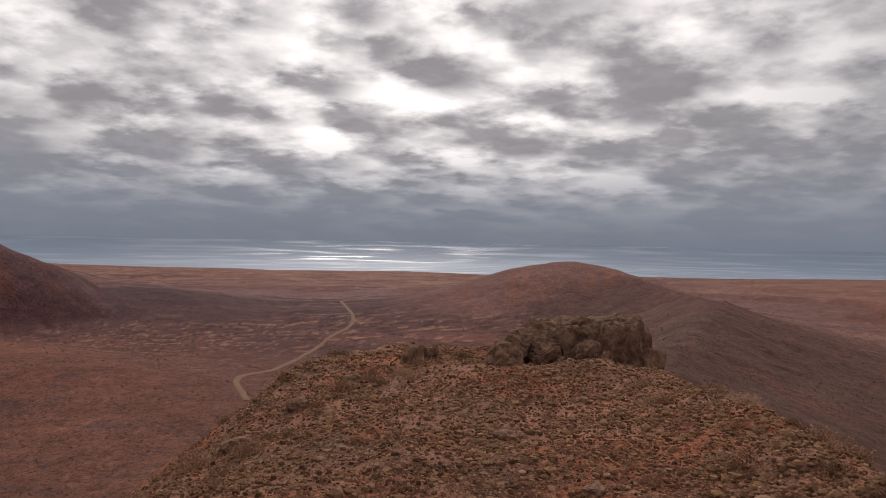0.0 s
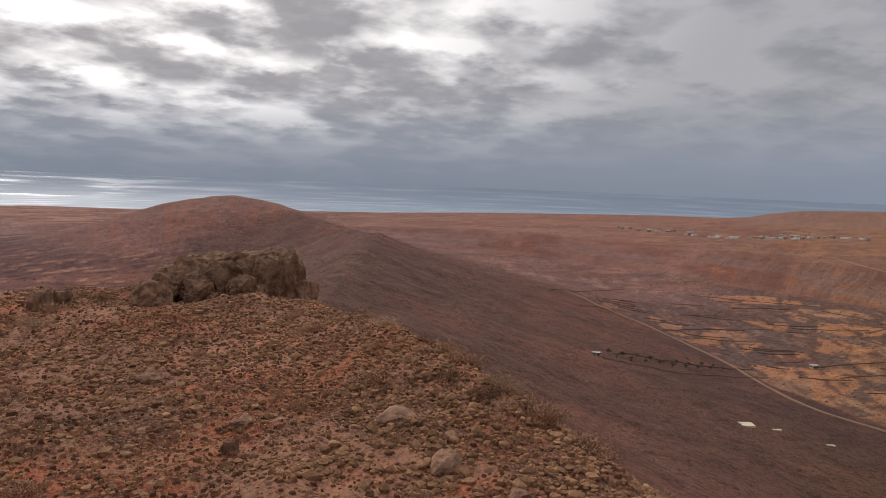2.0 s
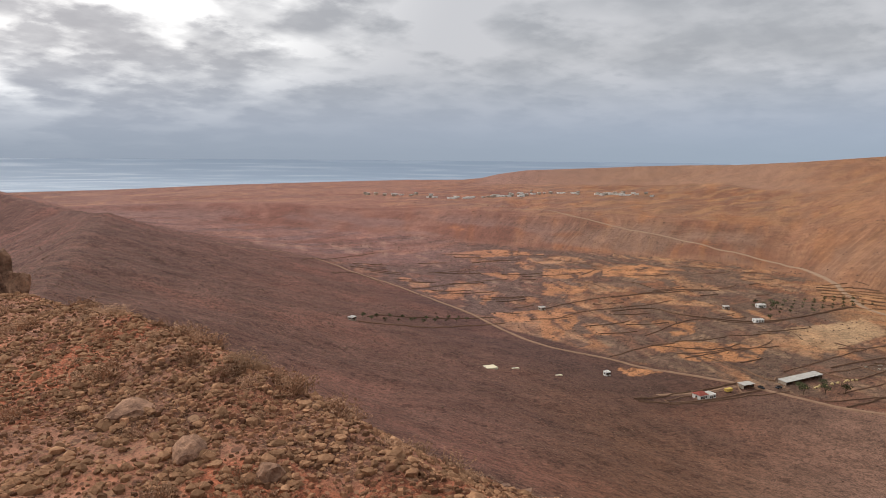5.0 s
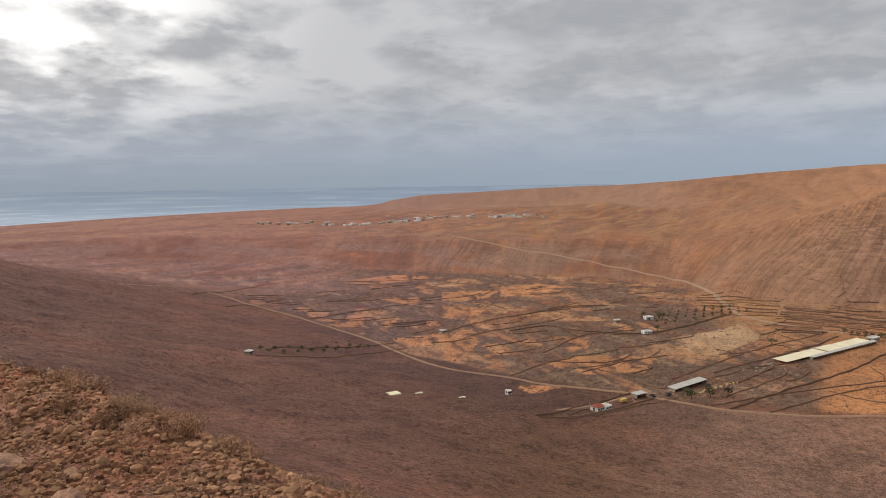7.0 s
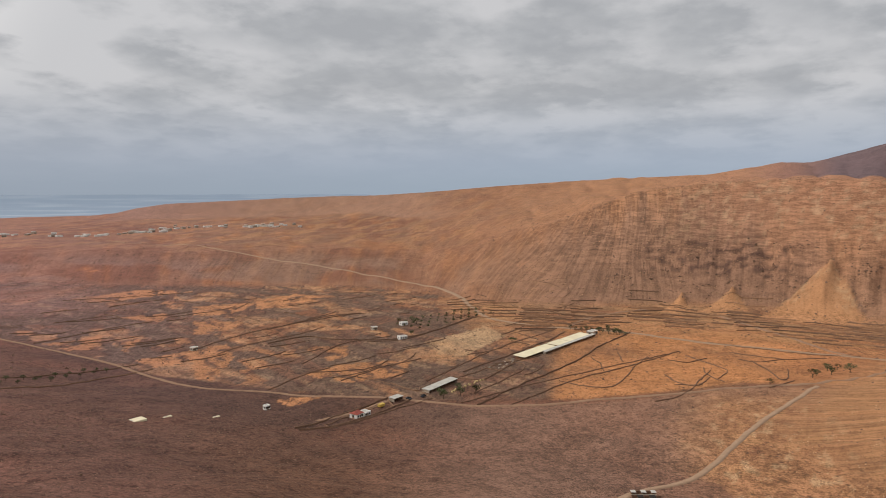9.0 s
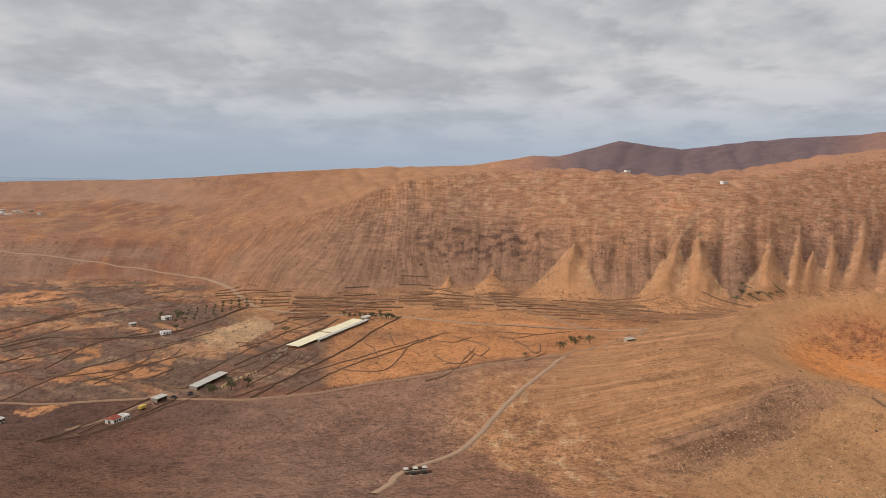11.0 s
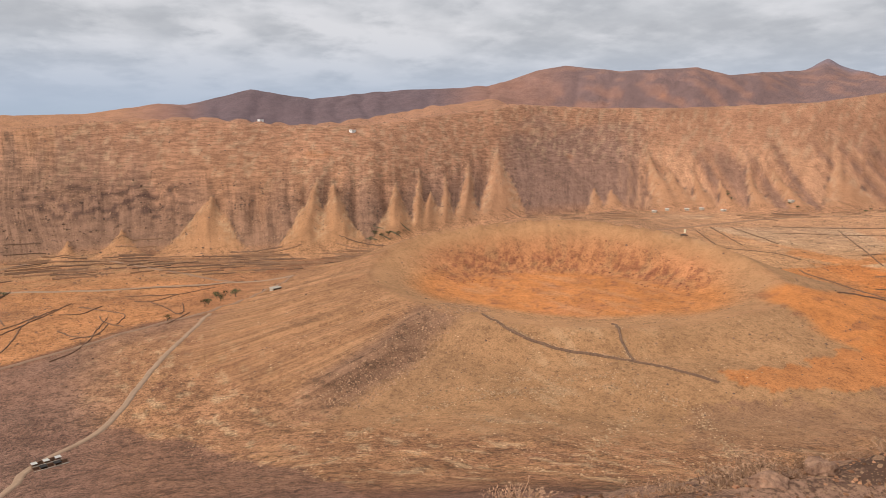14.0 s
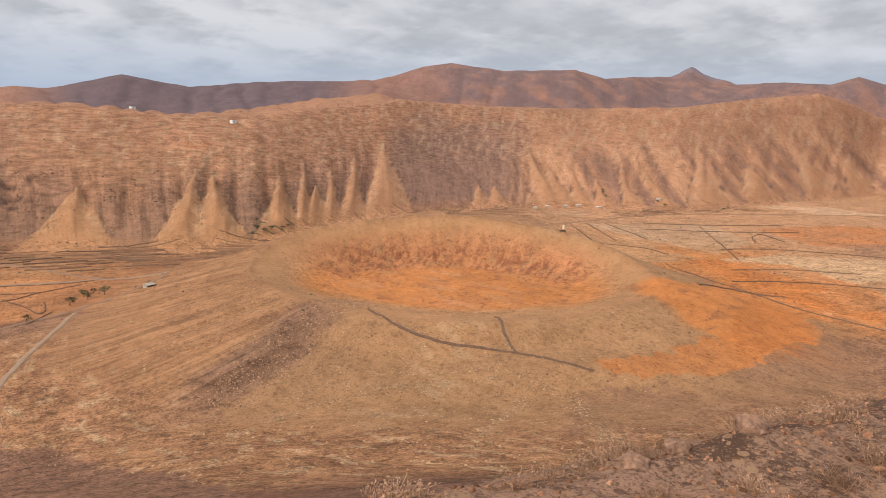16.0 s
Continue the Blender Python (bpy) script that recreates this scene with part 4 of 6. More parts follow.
    lay(TAN * 0.9, slope * ramp(rill, -0.15, -0.28) * ramp(r, rr + 60, rr - 20) * ramp(az, 40, 60) * ramp(az, 88, 78) * 0.14)
    crag = fbm(wob / 1.1, z / 6.0, 3, 108)
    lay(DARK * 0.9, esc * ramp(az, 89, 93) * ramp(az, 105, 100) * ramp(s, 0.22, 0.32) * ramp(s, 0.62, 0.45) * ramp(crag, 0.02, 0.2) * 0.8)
    # the hog-back and its end hill
    k = crest(x, y, RIDGE, 345.0, 245.0, 1.66, 5.0)
    onk = ramp(k, VALLEY + 3, VALLEY + 22)
    lay(np.array((0.124, 0.061, 0.037)), onk * (0.9 + 0.4 * fine))
    lay(MAROON, onk * ramp(mid, 0.1, 0.5) * 0.5)
    hx, hy = x - 222, y - 1235
    hum = np.exp(-(hx / 230.0) ** 2 - (hy / 300.0) ** 2)
    lay(np.array((0.205, 0.100, 0.060)), ramp(hum, 0.08, 0.35) * ramp(hx * 0.45 - hy + 0.0, 235, 150) * 0.9)
    lay(RUST * 0.9, ramp(hum, 0.15, 0.5) * ramp(hx * 0.45 - hy, 235, 150) * ramp(streak, 0.05, 0.4) * 0.6)
    lay(ASH * 1.25, ramp(az, 66, 82) * ramp(r, 110, 190) * ramp(x, lane, lane - 8) * ramp(az, 118, 108) * 0.7)
    # tan waste between hog-back and crater, and the dark flow that ends on it
    waste = ramp(az, 93, 99) * ramp(r, 120, 170) * ramp(r, 520, 440)
    lay(np.array((0.295, 0.140, 0.066)), waste * 0.85)
    lay(TAN * 0.95, waste * ramp(fbm(x / 22.0, y / 22.0, 4, 122), 0.12, 0.4) * 0.5)
    edge_r = np.interp(az, [70, 90, 96, 102, 111, 117], [360, 340, 322, 277, 185, 120])
    flow_in = ramp(r / edge_r + 0.10 * mid + 0.05 * fine, 1.03, 0.98) * ramp(az, 86, 94)
    lay(MAROON * 0.5 + ASH * 0.62, flow_in * ramp(r, 60, 100) * 0.75)
    lay(PALE * 0.85, waste * ramp(fbm(x / 15.0, y / 9.0, 4, 127), 0.28, 0.38) * (1 - flow_in) * 0.65)
    lay(MAROON, waste * ramp(np.abs(fbm(x / 34.0, y / 34.0, 3, 128)), 0.035, 0.012) * (1 - flow_in) * 0.55)
    # the crater
    px, py = x - CX, y - CY
    rho = bowl_distance(px, py)
    away = (px * 0.731 - py * 0.682) / np.maximum(np.hypot(px, py), 1)
    turned = np.degrees(np.arctan2(px, py))
    oncone = ramp(rho, CR + 165, CR + 90) * ramp(r, 200, 260)
    lay(np.array((0.300, 0.148, 0.072)), oncone * 0.92)
    rays = fbm(turned / 4.0, rho / 320.0, 4, 92)
    lay(RUST, oncone * ramp(rays, 0.05, 0.35) * 0.35)
    left0 = (px * 0.68 + py * 0.73) / np.maximum(np.hypot(px, py), 1)
    rays2 = fbm(turned / 1.6, rho / 260.0, 3, 103)
    lay(TAN * 0.62, oncone * ramp(rays2, 0.1, 0.22) * ramp(left0, 0.0, 0.4) * 0.3)
    lay(TAN * 1.05, oncone * ramp(rays2, -0.14, -0.26) * 0.25)
    lay(PALE * 0.8, oncone * ramp(rays, 0.25, 0.55) * 0.2)
    lay(TAN * 0.66, oncone * ramp(mid, 0.05, 0.6) * 0.4)
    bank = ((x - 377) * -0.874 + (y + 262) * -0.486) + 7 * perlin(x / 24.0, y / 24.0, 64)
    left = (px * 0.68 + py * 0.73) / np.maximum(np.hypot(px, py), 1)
    # the steep bank: brown rock, with the shade of its face painted in
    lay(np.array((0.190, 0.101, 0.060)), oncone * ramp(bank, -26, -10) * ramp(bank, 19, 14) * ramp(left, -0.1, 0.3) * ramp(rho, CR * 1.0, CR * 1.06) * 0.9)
    apron = oncone * ramp(bank, 8, 20) * ramp(rho, CR * 0.98, CR * 1.06)
    lay(np.array((0.300, 0.158, 0.074)), apron * 0.85)
    lay(np.array((0.255, 0.134, 0.068)), apron * ramp(bank, 60, 25) * 0.45)
    lay(PALE * 0.85, oncone * ramp(bank, 60, 85) * ramp(bank, 150, 100) * ramp(fbm(x / 30.0, y / 14.0, 4, 98), 0.1, 0.3) * 0.35)
    inb = ramp(rho, CR * 1.05, CR * 0.93)
    lay(TAN * 0.92, inb * 0.9)
    bowl = ramp(rho, CR * 0.86, CR * 0.66)
    lay(ORANGE * 1.05, bowl * ramp(away, -0.85, -0.35) * 0.9)
    lay(ORANGE * 1.05, ramp(rho, CR * 0.62, CR * 0.5))
    lay(RUST * 1.15, ramp(rho, CR * 0.62, CR * 0.5) * ramp(fbm(x / 30.0, y / 12.0, 4, 129), 0.05, 0.3) * 0.55)
    lay(SAND, ramp(rho, CR * 0.66, CR * 0.5) * ramp(fbm(x / 40.0 + 9, y / 14.0, 3, 131), 0.1, 0.35) * 0.4)
    lay(MAROON * 1.2, ramp(rho, CR * 0.7, CR * 0.6) * ramp(np.abs(fbm(x / 45.0, y / 45.0, 3, 132)), 0.03, 0.01) * 0.6)
    wall = ramp(away, 0.0, 0.5) * ramp(rho, CR * 0.5, CR * 0.62) * ramp(rho, CR * 0.97, CR * 0.8)
    lay(np.array((0.360, 0.150, 0.066)), wall * 0.8)
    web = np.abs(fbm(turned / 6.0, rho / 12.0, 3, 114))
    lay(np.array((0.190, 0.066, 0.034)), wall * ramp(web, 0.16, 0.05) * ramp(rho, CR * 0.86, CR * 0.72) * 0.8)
    lay(TAN * 0.75, wall * ramp(fbm(x / 14.0, y / 14.0, 3, 146), 0.2, 0.34) * 0.6)
    foot = np.exp(-((x - 215) / 70.0) ** 2 - ((y + 440) / 42.0) ** 2) + np.exp(-((x * 0.9 + y * 0.42 + 20) / 45.0) ** 2 - ((y + 600) / 130.0) ** 2)
    lay(np.array((0.455, 0.165, 0.048)), ramp(foot + 0.5 * mid, 0.32, 0.58) * 0.95)
    lay(RUST * 0.9, ramp(foot, 0.2, 0.5) * ramp(fbm(x / 9.0, y / 30.0, 3, 99), 0.15, 0.35) * 0.6)
    for pts in STUBBLE:
        lay(PALE * 0.72, inside(x, y, pts) * (0.55 + 0.4 * mid))
    for pts in REDFIELD:
        lay(np.array((0.420, 0.138, 0.036)), inside(x, y, pts, 7.0) * (0.62 + 0.35 * mid))
    for pts in DULL:
        lay(np.array((0.235, 0.120, 0.066)), inside(x, y, pts, 14.0) * (0.6 + 0.6 * mid))
    # the summit's own soil
    top = ramp(r, 55, 25)
    lay(np.array((0.262, 0.122, 0.062)), top * 0.9)
    lay(np.array((0.300, 0.092, 0.038)), top * ramp(fbm(x / 3.4, y / 3.4, 5, 93) - 0.12 * ramp(x, 2.5, 5), 0.0, 0.3) * 0.85)
    lay(np.array((0.330, 0.125, 0.056)), top * ramp(fbm(x / 2.2, y / 2.2, 4, 94), 0.2, 0.5) * 0.7)
    lay(np.array((0.200, 0.118, 0.080)), top * ramp(y, -1, -4) * 0.75)
    # lilac haze of distance, put into the soil colour: more blue, less green
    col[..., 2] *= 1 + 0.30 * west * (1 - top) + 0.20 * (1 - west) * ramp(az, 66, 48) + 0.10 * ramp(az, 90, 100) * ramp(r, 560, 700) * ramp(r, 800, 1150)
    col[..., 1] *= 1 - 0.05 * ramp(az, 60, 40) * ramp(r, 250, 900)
    col *= (1 + 0.16 * fine + 0.14 * mid)[..., None]
    return np.clip(col, 0.01, 0.75)


# ---- the ground sheet and the sea ----
def part(name, bm, mat, parent=None, label="", smooth=False):
    """One mesh object out of a bmesh, under a thing or a part."""
    me = bpy.data.meshes.new(name)
    bm.to_mesh(me)
    bm.free()
    me.materials.append(mat)
    if smooth:
        me.polygons.foreach_set("use_smooth", [True] * len(me.polygons))
    ob = new(name, me)
    ob.parent = parent
    return tagged(ob, label)


def sheet(name, verts, quads, mat, smooth=True):
    me = bpy.data.meshes.new(name)
    me.vertices.add(len(verts))
    me.vertices.foreach_set("co", np.asarray(verts, np.float32).ravel())
    quads = np.asarray(quads, np.int32)
    me.loops.add(quads.size)
    me.loops.foreach_set("vertex_index", quads.ravel())
    me.polygons.add(len(quads))
    me.polygons.foreach_set("loop_start", np.arange(0, quads.size, quads.shape[1], dtype=np.int32))
    me.update(calc_edges=True)
    me.polygons.foreach_set("use_smooth", np.full(len(quads), smooth))
    me.materials.append(mat)
    return me


def ring_quads(na, nr):
    i, j = np.meshgrid(np.arange(na), np.arange(nr - 1), indexing="ij")
    k = (i + 1) % na
    return np.stack([i * nr + j, i * nr + j + 1, k * nr + j + 1, k * nr + j], -1).reshape(-1, 4)


na, nr = GX.shape
verts = np.stack([GX, GY, GZ], -1).reshape(-1, 3)
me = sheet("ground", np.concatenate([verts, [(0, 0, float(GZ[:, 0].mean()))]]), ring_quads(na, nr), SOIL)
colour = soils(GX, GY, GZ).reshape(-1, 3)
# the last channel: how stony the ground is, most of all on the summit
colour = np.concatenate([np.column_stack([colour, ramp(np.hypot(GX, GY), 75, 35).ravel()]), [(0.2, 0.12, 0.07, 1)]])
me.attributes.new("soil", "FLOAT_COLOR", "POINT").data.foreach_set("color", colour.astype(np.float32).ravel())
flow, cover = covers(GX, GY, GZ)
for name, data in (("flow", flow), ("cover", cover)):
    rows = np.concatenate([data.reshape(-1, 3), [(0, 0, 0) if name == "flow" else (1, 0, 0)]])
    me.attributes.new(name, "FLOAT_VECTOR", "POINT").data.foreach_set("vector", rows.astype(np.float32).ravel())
tagged(new("ground", me), "bare volcanic hills, valley, crater and plain of rust and orange soil", "ground", kind="structure")

turns = np.radians(np.arange(-60, 70, 0.5))
reach = np.concatenate([np.linspace(2700, 4600, 40), np.linspace(4610, 4950, 40)])
sx, sy = np.sin(turns)[:, None] * reach, np.cos(turns)[:, None] * reach
far = np.clip((reach - 4500) / 450, 0, 1)
sz = SEA + (EYE - 4950 * math.tan(radians(0.45)) - SEA) * far ** 1.6 + 0 * sx
me = sheet("water", np.stack([sx, sy, sz], -1).reshape(-1, 3), ring_quads(len(turns), len(reach))[:(len(turns) - 1) * (len(reach) - 1)], WATER)
uv = me.uv_layers.new(name="spread")
grid = np.stack([np.degrees(turns)[:, None] + 0 * sx, (reach / 100)[None] + 0 * sx], -1).reshape(-1, 2)
idx = np.zeros(len(me.loops), np.int32)
me.loops.foreach_get("vertex_index", idx)
uv.data.foreach_set("uv", grid[idx].astype(np.float32).ravel())
tagged(new("water", me), "grey-blue ocean under cloud, reaching the horizon", "sea", kind="structure")

# ---- the summit's rocks ----
def boulder(size, seed, detail=3, planes=16, rough=0.12):
    """A split, weathered block of rock with a flat-ish foot."""
    rnd = random.Random(seed)
    bm = bmesh.new()
    bmesh.ops.create_icosphere(bm, subdivisions=detail + 1, radius=1)
    cuts = [(Vector((rnd.uniform(-1, 1), rnd.uniform(-1, 1), rnd.uniform(-0.6, 0.9))).normalized(), rnd.uniform(0.72, 1.0)) for _ in range(planes)]
    off = Vector((seed * 1.7, seed * 0.3, seed * 2.1))
    for v in bm.verts:
        p = v.co.copy()
        p *= 0.86 / (abs(p.x) ** 7 + abs(p.y) ** 7 + abs(p.z) ** 7) ** (1 / 7)
        for n, d in cuts:
            over = p.dot(n) - d
            if over > 0:
                p -= n * over * 0.93
        p *= 1 + rough * noise.fractal(p * 2.6 + off, 0.8, 2.1, 5) + 0.05 * noise.noise(p * 9 + off)
        p *= 1 - 0.13 * max(0.0, 1 - 9 * abs(noise.noise(p * 1.7 - off)))
        if p.z < -0.45:
            p.z = -0.45
        v.co = Vector((p.x * size[0], p.y * size[1], (p.z + 0.45) * size[2]))
    return bm


def at_ground(x, y, sink=0.0):
    return (x, y, float(ground_z(x, y)) - sink)


outcrop = tagged(new("rock_outcrop"), "lichened brown basalt outcrop split into blocks on the ridge", "rock")
outcrop.location = (3.6, 20.2, -1.92)
outcrop.scale = (0.92, 0.95, 0.92)
# x, y, z of the foot, half width, half depth, height scale, turn, lean
BLOCKS = [(0.55, 0.75, -0.3, 1.95, 0.8, 1.12, 3, 2), (1.45, 0.45, -0.4, 1.15, 0.8, 1.3, -6, 0), (-0.9, 0.75, -0.2, 1.1, 0.6, 0.8, 8, -4),
          (-2.05, -0.7, -0.05, 0.62, 0.55, 0.62, 10, 0), (-1.35, 0.5, 0.0, 0.72, 0.7, 0.78, -20, 4), (-1.55, 0.1, 0.25, 0.5, 0.5, 0.5, 60, 0), (-0.72, -0.15, 0.05, 0.52, 0.6, 0.62, 30, -6),
          (-0.75, 0.9, 0.1, 0.8, 0.6, 0.9, 12, 0), (-0.1, 0.2, 0.05, 0.66, 0.7, 0.85, 75, 5), (0.0, 1.0, 0.3, 0.9, 0.7, 0.85, -8, 3), (0.45, -0.5, 0.0, 0.52, 0.45, 0.62, 22, 8),
          (0.75, 0.35, 0.1, 0.75, 0.65, 0.95, -35, 0), (1.15, 0.9, 0.45, 0.95, 0.75, 0.7, 14, -4), (1.3, -0.2, -0.15, 0.55, 0.6, 1.05, 50, 0), (1.85, -0.05, -0.3, 0.52, 0.62, 1.22, 5, -5),
          (1.75, 0.75, 0.35, 0.62, 0.7, 0.85, 33, 0), (2.2, 0.3, -0.55, 0.48, 0.6, 1.25, -15, 0), (2.35, -0.25, -0.75, 0.42, 0.5, 1.0, 40, 6), (0.35, 0.6, 0.75, 0.6, 0.5, 0.32, 0, 3),
          (1.25, 0.55, 0.98, 0.72, 0.5, 0.30, 25, -3), (-0.35, 0.7, 0.72, 0.5, 0.42, 0.30, -30, 5), (1.9, 0.45, 0.92, 0.42, 0.4, 0.28, 10, 0), (0.95, -0.55, -0.1, 0.36, 0.32, 0.5, 70, 0),
          (-1.0, -0.65, 0.0, 0.26, 0.24, 0.3, 15, 0), (-0.3, -0.75, -0.05, 0.3, 0.25, 0.34, 44, 0), (2.5, -0.75, -0.85, 0.3, 0.3, 0.5, 5, 0)]
for k, (bx, by, bz, w, d, h, turn, lean) in enumerate(BLOCKS):
    ob = part("block", boulder((w, d, h), k + 3), ROCK, outcrop)
    ob.matrix_basis = pose(bx, by, bz, 0, lean, turn)

BOULDERS = [(-0.75, 20.2, 0.34, 0.3, 0.42, 20, "lone grey-brown boulder at the edge of the ridge"), (-0.3, 20.6, 0.3, 0.26, 0.36, 70, "lone grey-brown boulder at the edge of the ridge"),
            (4.05, 9.1, 0.36, 0.3, 0.16, 25, "half-buried pale lichened slab of rock in red soil"), (4.0, 7.5, 0.26, 0.22, 0.22, 65, "dark-sided lichened rock in red soil"),
            (4.3, 6.4, 0.2, 0.17, 0.2, 15, "rounded grey stone in red soil"), (3.0, 6.2, 0.10, 0.08, 0.09, 0, "small pale stone in red soil"),
            (1.85, 9.3, 0.13, 0.11, 0.15, 30, "small dark stone in red soil"), (1.15, 12.6, 0.26, 0.17, 0.12, 5, "flat brown stone among gravel"), (2.15, 10.1, 0.26, 0.16, 0.1, 50, "flat grey slab among gravel"),
            (-4.0, 14.2, 0.36, 0.25, 0.24, 40, "brown boulder at the edge of the ridge"), (-3.2, 16.4, 0.3, 0.24, 0.22, 10, "brown boulder at the edge of the ridge"), (-2.3, 18.2, 0.32, 0.22, 0.2, 60, "brown boulder at the edge of the ridge"),
            (4.35, -6.9, 0.22, 0.16, 0.14, 30, "pale lichened boulder at the edge of the summit"), (4.2, -7.6, 0.2, 0.16, 0.15, 70, "pale lichened boulder at the edge of the summit"), (3.85, -8.7, 0.22, 0.18, 0.18, 20, "pale lichened boulder at the edge of the summit")]
for k, (bx, by, w, d, h, turn, what) in enumerate(BOULDERS):
    ob = part("boulder", boulder((w, d, h), 60 + k, 2, rough=0.16), ROCK)
    ob.matrix_basis = Matrix.Translation(at_ground(bx, by, (0.5 if 2 <= k <= 4 else 0.2) * h)) @ pose(0, 0, 0, 0, 0, turn)
    tagged(ob, what, "rock", "boulders on the summit")

# ---- roads, tracks and dry-stone walls ----
def resample(pts, step, wobble=0.0, seed=1):
    """A smooth line through pts, cut into steps."""
    p = np.array(pts, float)
    for _ in range(2):
        q = [p[0]]
        for a, b in zip(p[:-1], p[1:]):
            q += [a * 0.75 + b * 0.25, a * 0.25 + b * 0.75]
        p = np.array(q + [p[-1]])
    d = np.concatenate([[0], np.cumsum(np.hypot(*np.diff(p, axis=0).T))])
    s = np.linspace(0, d[-1], max(3, int(d[-1] / step)))
    x, y = np.interp(s, d, p[:, 0]), np.interp(s, d, p[:, 1])
    if wobble:
        x, y = x + wobble * fbm(s / 18.0, s * 0 + seed, 3, 5), y + wobble * fbm(s / 18.0, s * 0 - seed, 3, 6)
    tx, ty = np.gradient(x), np.gradient(y)
    n = np.maximum(np.hypot(tx, ty), 1e-6)
    return x, y, -ty / n, tx / n, s


def ribbon(name, pts, offsets, lifts, mat, step=4.0, wobble=0.6, seed=1, rag=0.0):
    """A strip laid on the ground: its cross-section is given by offsets and lifts."""
    x, y, nx, ny, s = resample(pts, step, wobble, seed)
    rows = []
    for k, (o, l) in enumerate(zip(offsets, lifts)):
        o2 = o * (1 + rag * fbm(s / 7.0, s * 0 + seed + k, 3, 8))
        l2 = l * (1 + 1.2 * rag * fbm(s / 5.0, s * 0 + 3.3 * seed + k, 3, 9)) if l > 0.4 else l
        px, py = x + nx * o2, y + ny * o2
        rows.append(np.stack([px, py, ground_z(px, py) + l2], -1))
    v = np.stack(rows, 1)
    n, m = v.shape[:2]
    i, j = np.meshgrid(np.arange(n - 1), np.arange(m - 1), indexing="ij")
    q = np.stack([i * m + j, (i + 1) * m + j, (i + 1) * m + j + 1, i * m + j + 1], -1).reshape(-1, 4)
    return new(name, sheet(name, v.reshape(-1, 3), q, mat, name != "stone_wall"))


def road(pts, width, label, seed, lift=0.35):
    h = width / 2
    ob = ribbon("road", pts, (-h - 0.5, -h, -h * 0.4, 0, h * 0.4, h, h + 0.5), (-0.4, lift, lift + 0.03, lift + 0.08, lift + 0.03, lift, -0.4), DUST, 4.0, 1.0, seed, 0.12)
    return tagged(ob, label, "road", kind="structure")


def wall(pts, height=1.1, width=1.5, seed=1):
    h = width / 2
    ob = ribbon("stone_wall", pts, (-h, -h * 0.6, 0, h * 0.6, h), (-0.4, height * 0.85, height, height * 0.85, -0.4), DRYSTONE, 2.6, 1.5, seed, 0.45)
    return tagged(ob, "low tumbled dry-stone field wall of dark basalt", "stone wall", "field walls", kind="structure")


road([(1239, 1044), (1200, 880), (1088, 670), (1022, 462), (948, 327), (896, 243), (817, 189), (756, 162), (702, 137), (681, 105), (664, 53), (665, -1), (640, -44), (625, -104), (606, -173), (568, -213)],
     4.6, "pale dirt road along the valley's far side", 2).data.materials[0] = PALEDUST
road([(360, 640), (430, 668), (478, 640), (459, 529), (445, 440), (428, 372), (404, 313), (380, 260), (398, 218), (395, 194), (409, 148), (408, 113), (409, 84), (418, 54), (438, 21), (467, -31), (496, -83), (503, -125), (531, -173), (563, -212)],
     2.9, "dusty farm road along the valley floor", 3)
road([(248, 7), (266, 1), (281, -1), (300, -12), (318, -29), (347, -44), (401, -67), (457, -99), (498, -124)], 2.8, "pale twin-rutted track down to a ruined pen", 4).data.materials[0] = PALEDUST
road([(-145, 528), (-171, 583), (-177, 620), (-158, 663), (-148, 763), (-139, 864), (-116, 972), (-158, 1146), (-188, 1287), (-150, 1500)], 5.0, "pale winding dirt road over the western plain", 5)
road([(660, -780), (663, -896), (665, -1094), (619, -1190), (520, -1400), (380, -1600)], 8.0, "dark road along the foot of the southern slopes", 6).data.materials[0] = EARTH
road([(404, 139), (372, 150), (345, 160)], 3.0, "dusty lane beside the red-roofed house", 7)
road([(606, -173), (660, -150), (720, -120), (775, -95)], 3.0, "narrow field lane towards the escarpment", 8)
road([(664, 53), (720, 40), (770, 5), (800, -30)], 3.0, "narrow lane up to the terraces", 9)

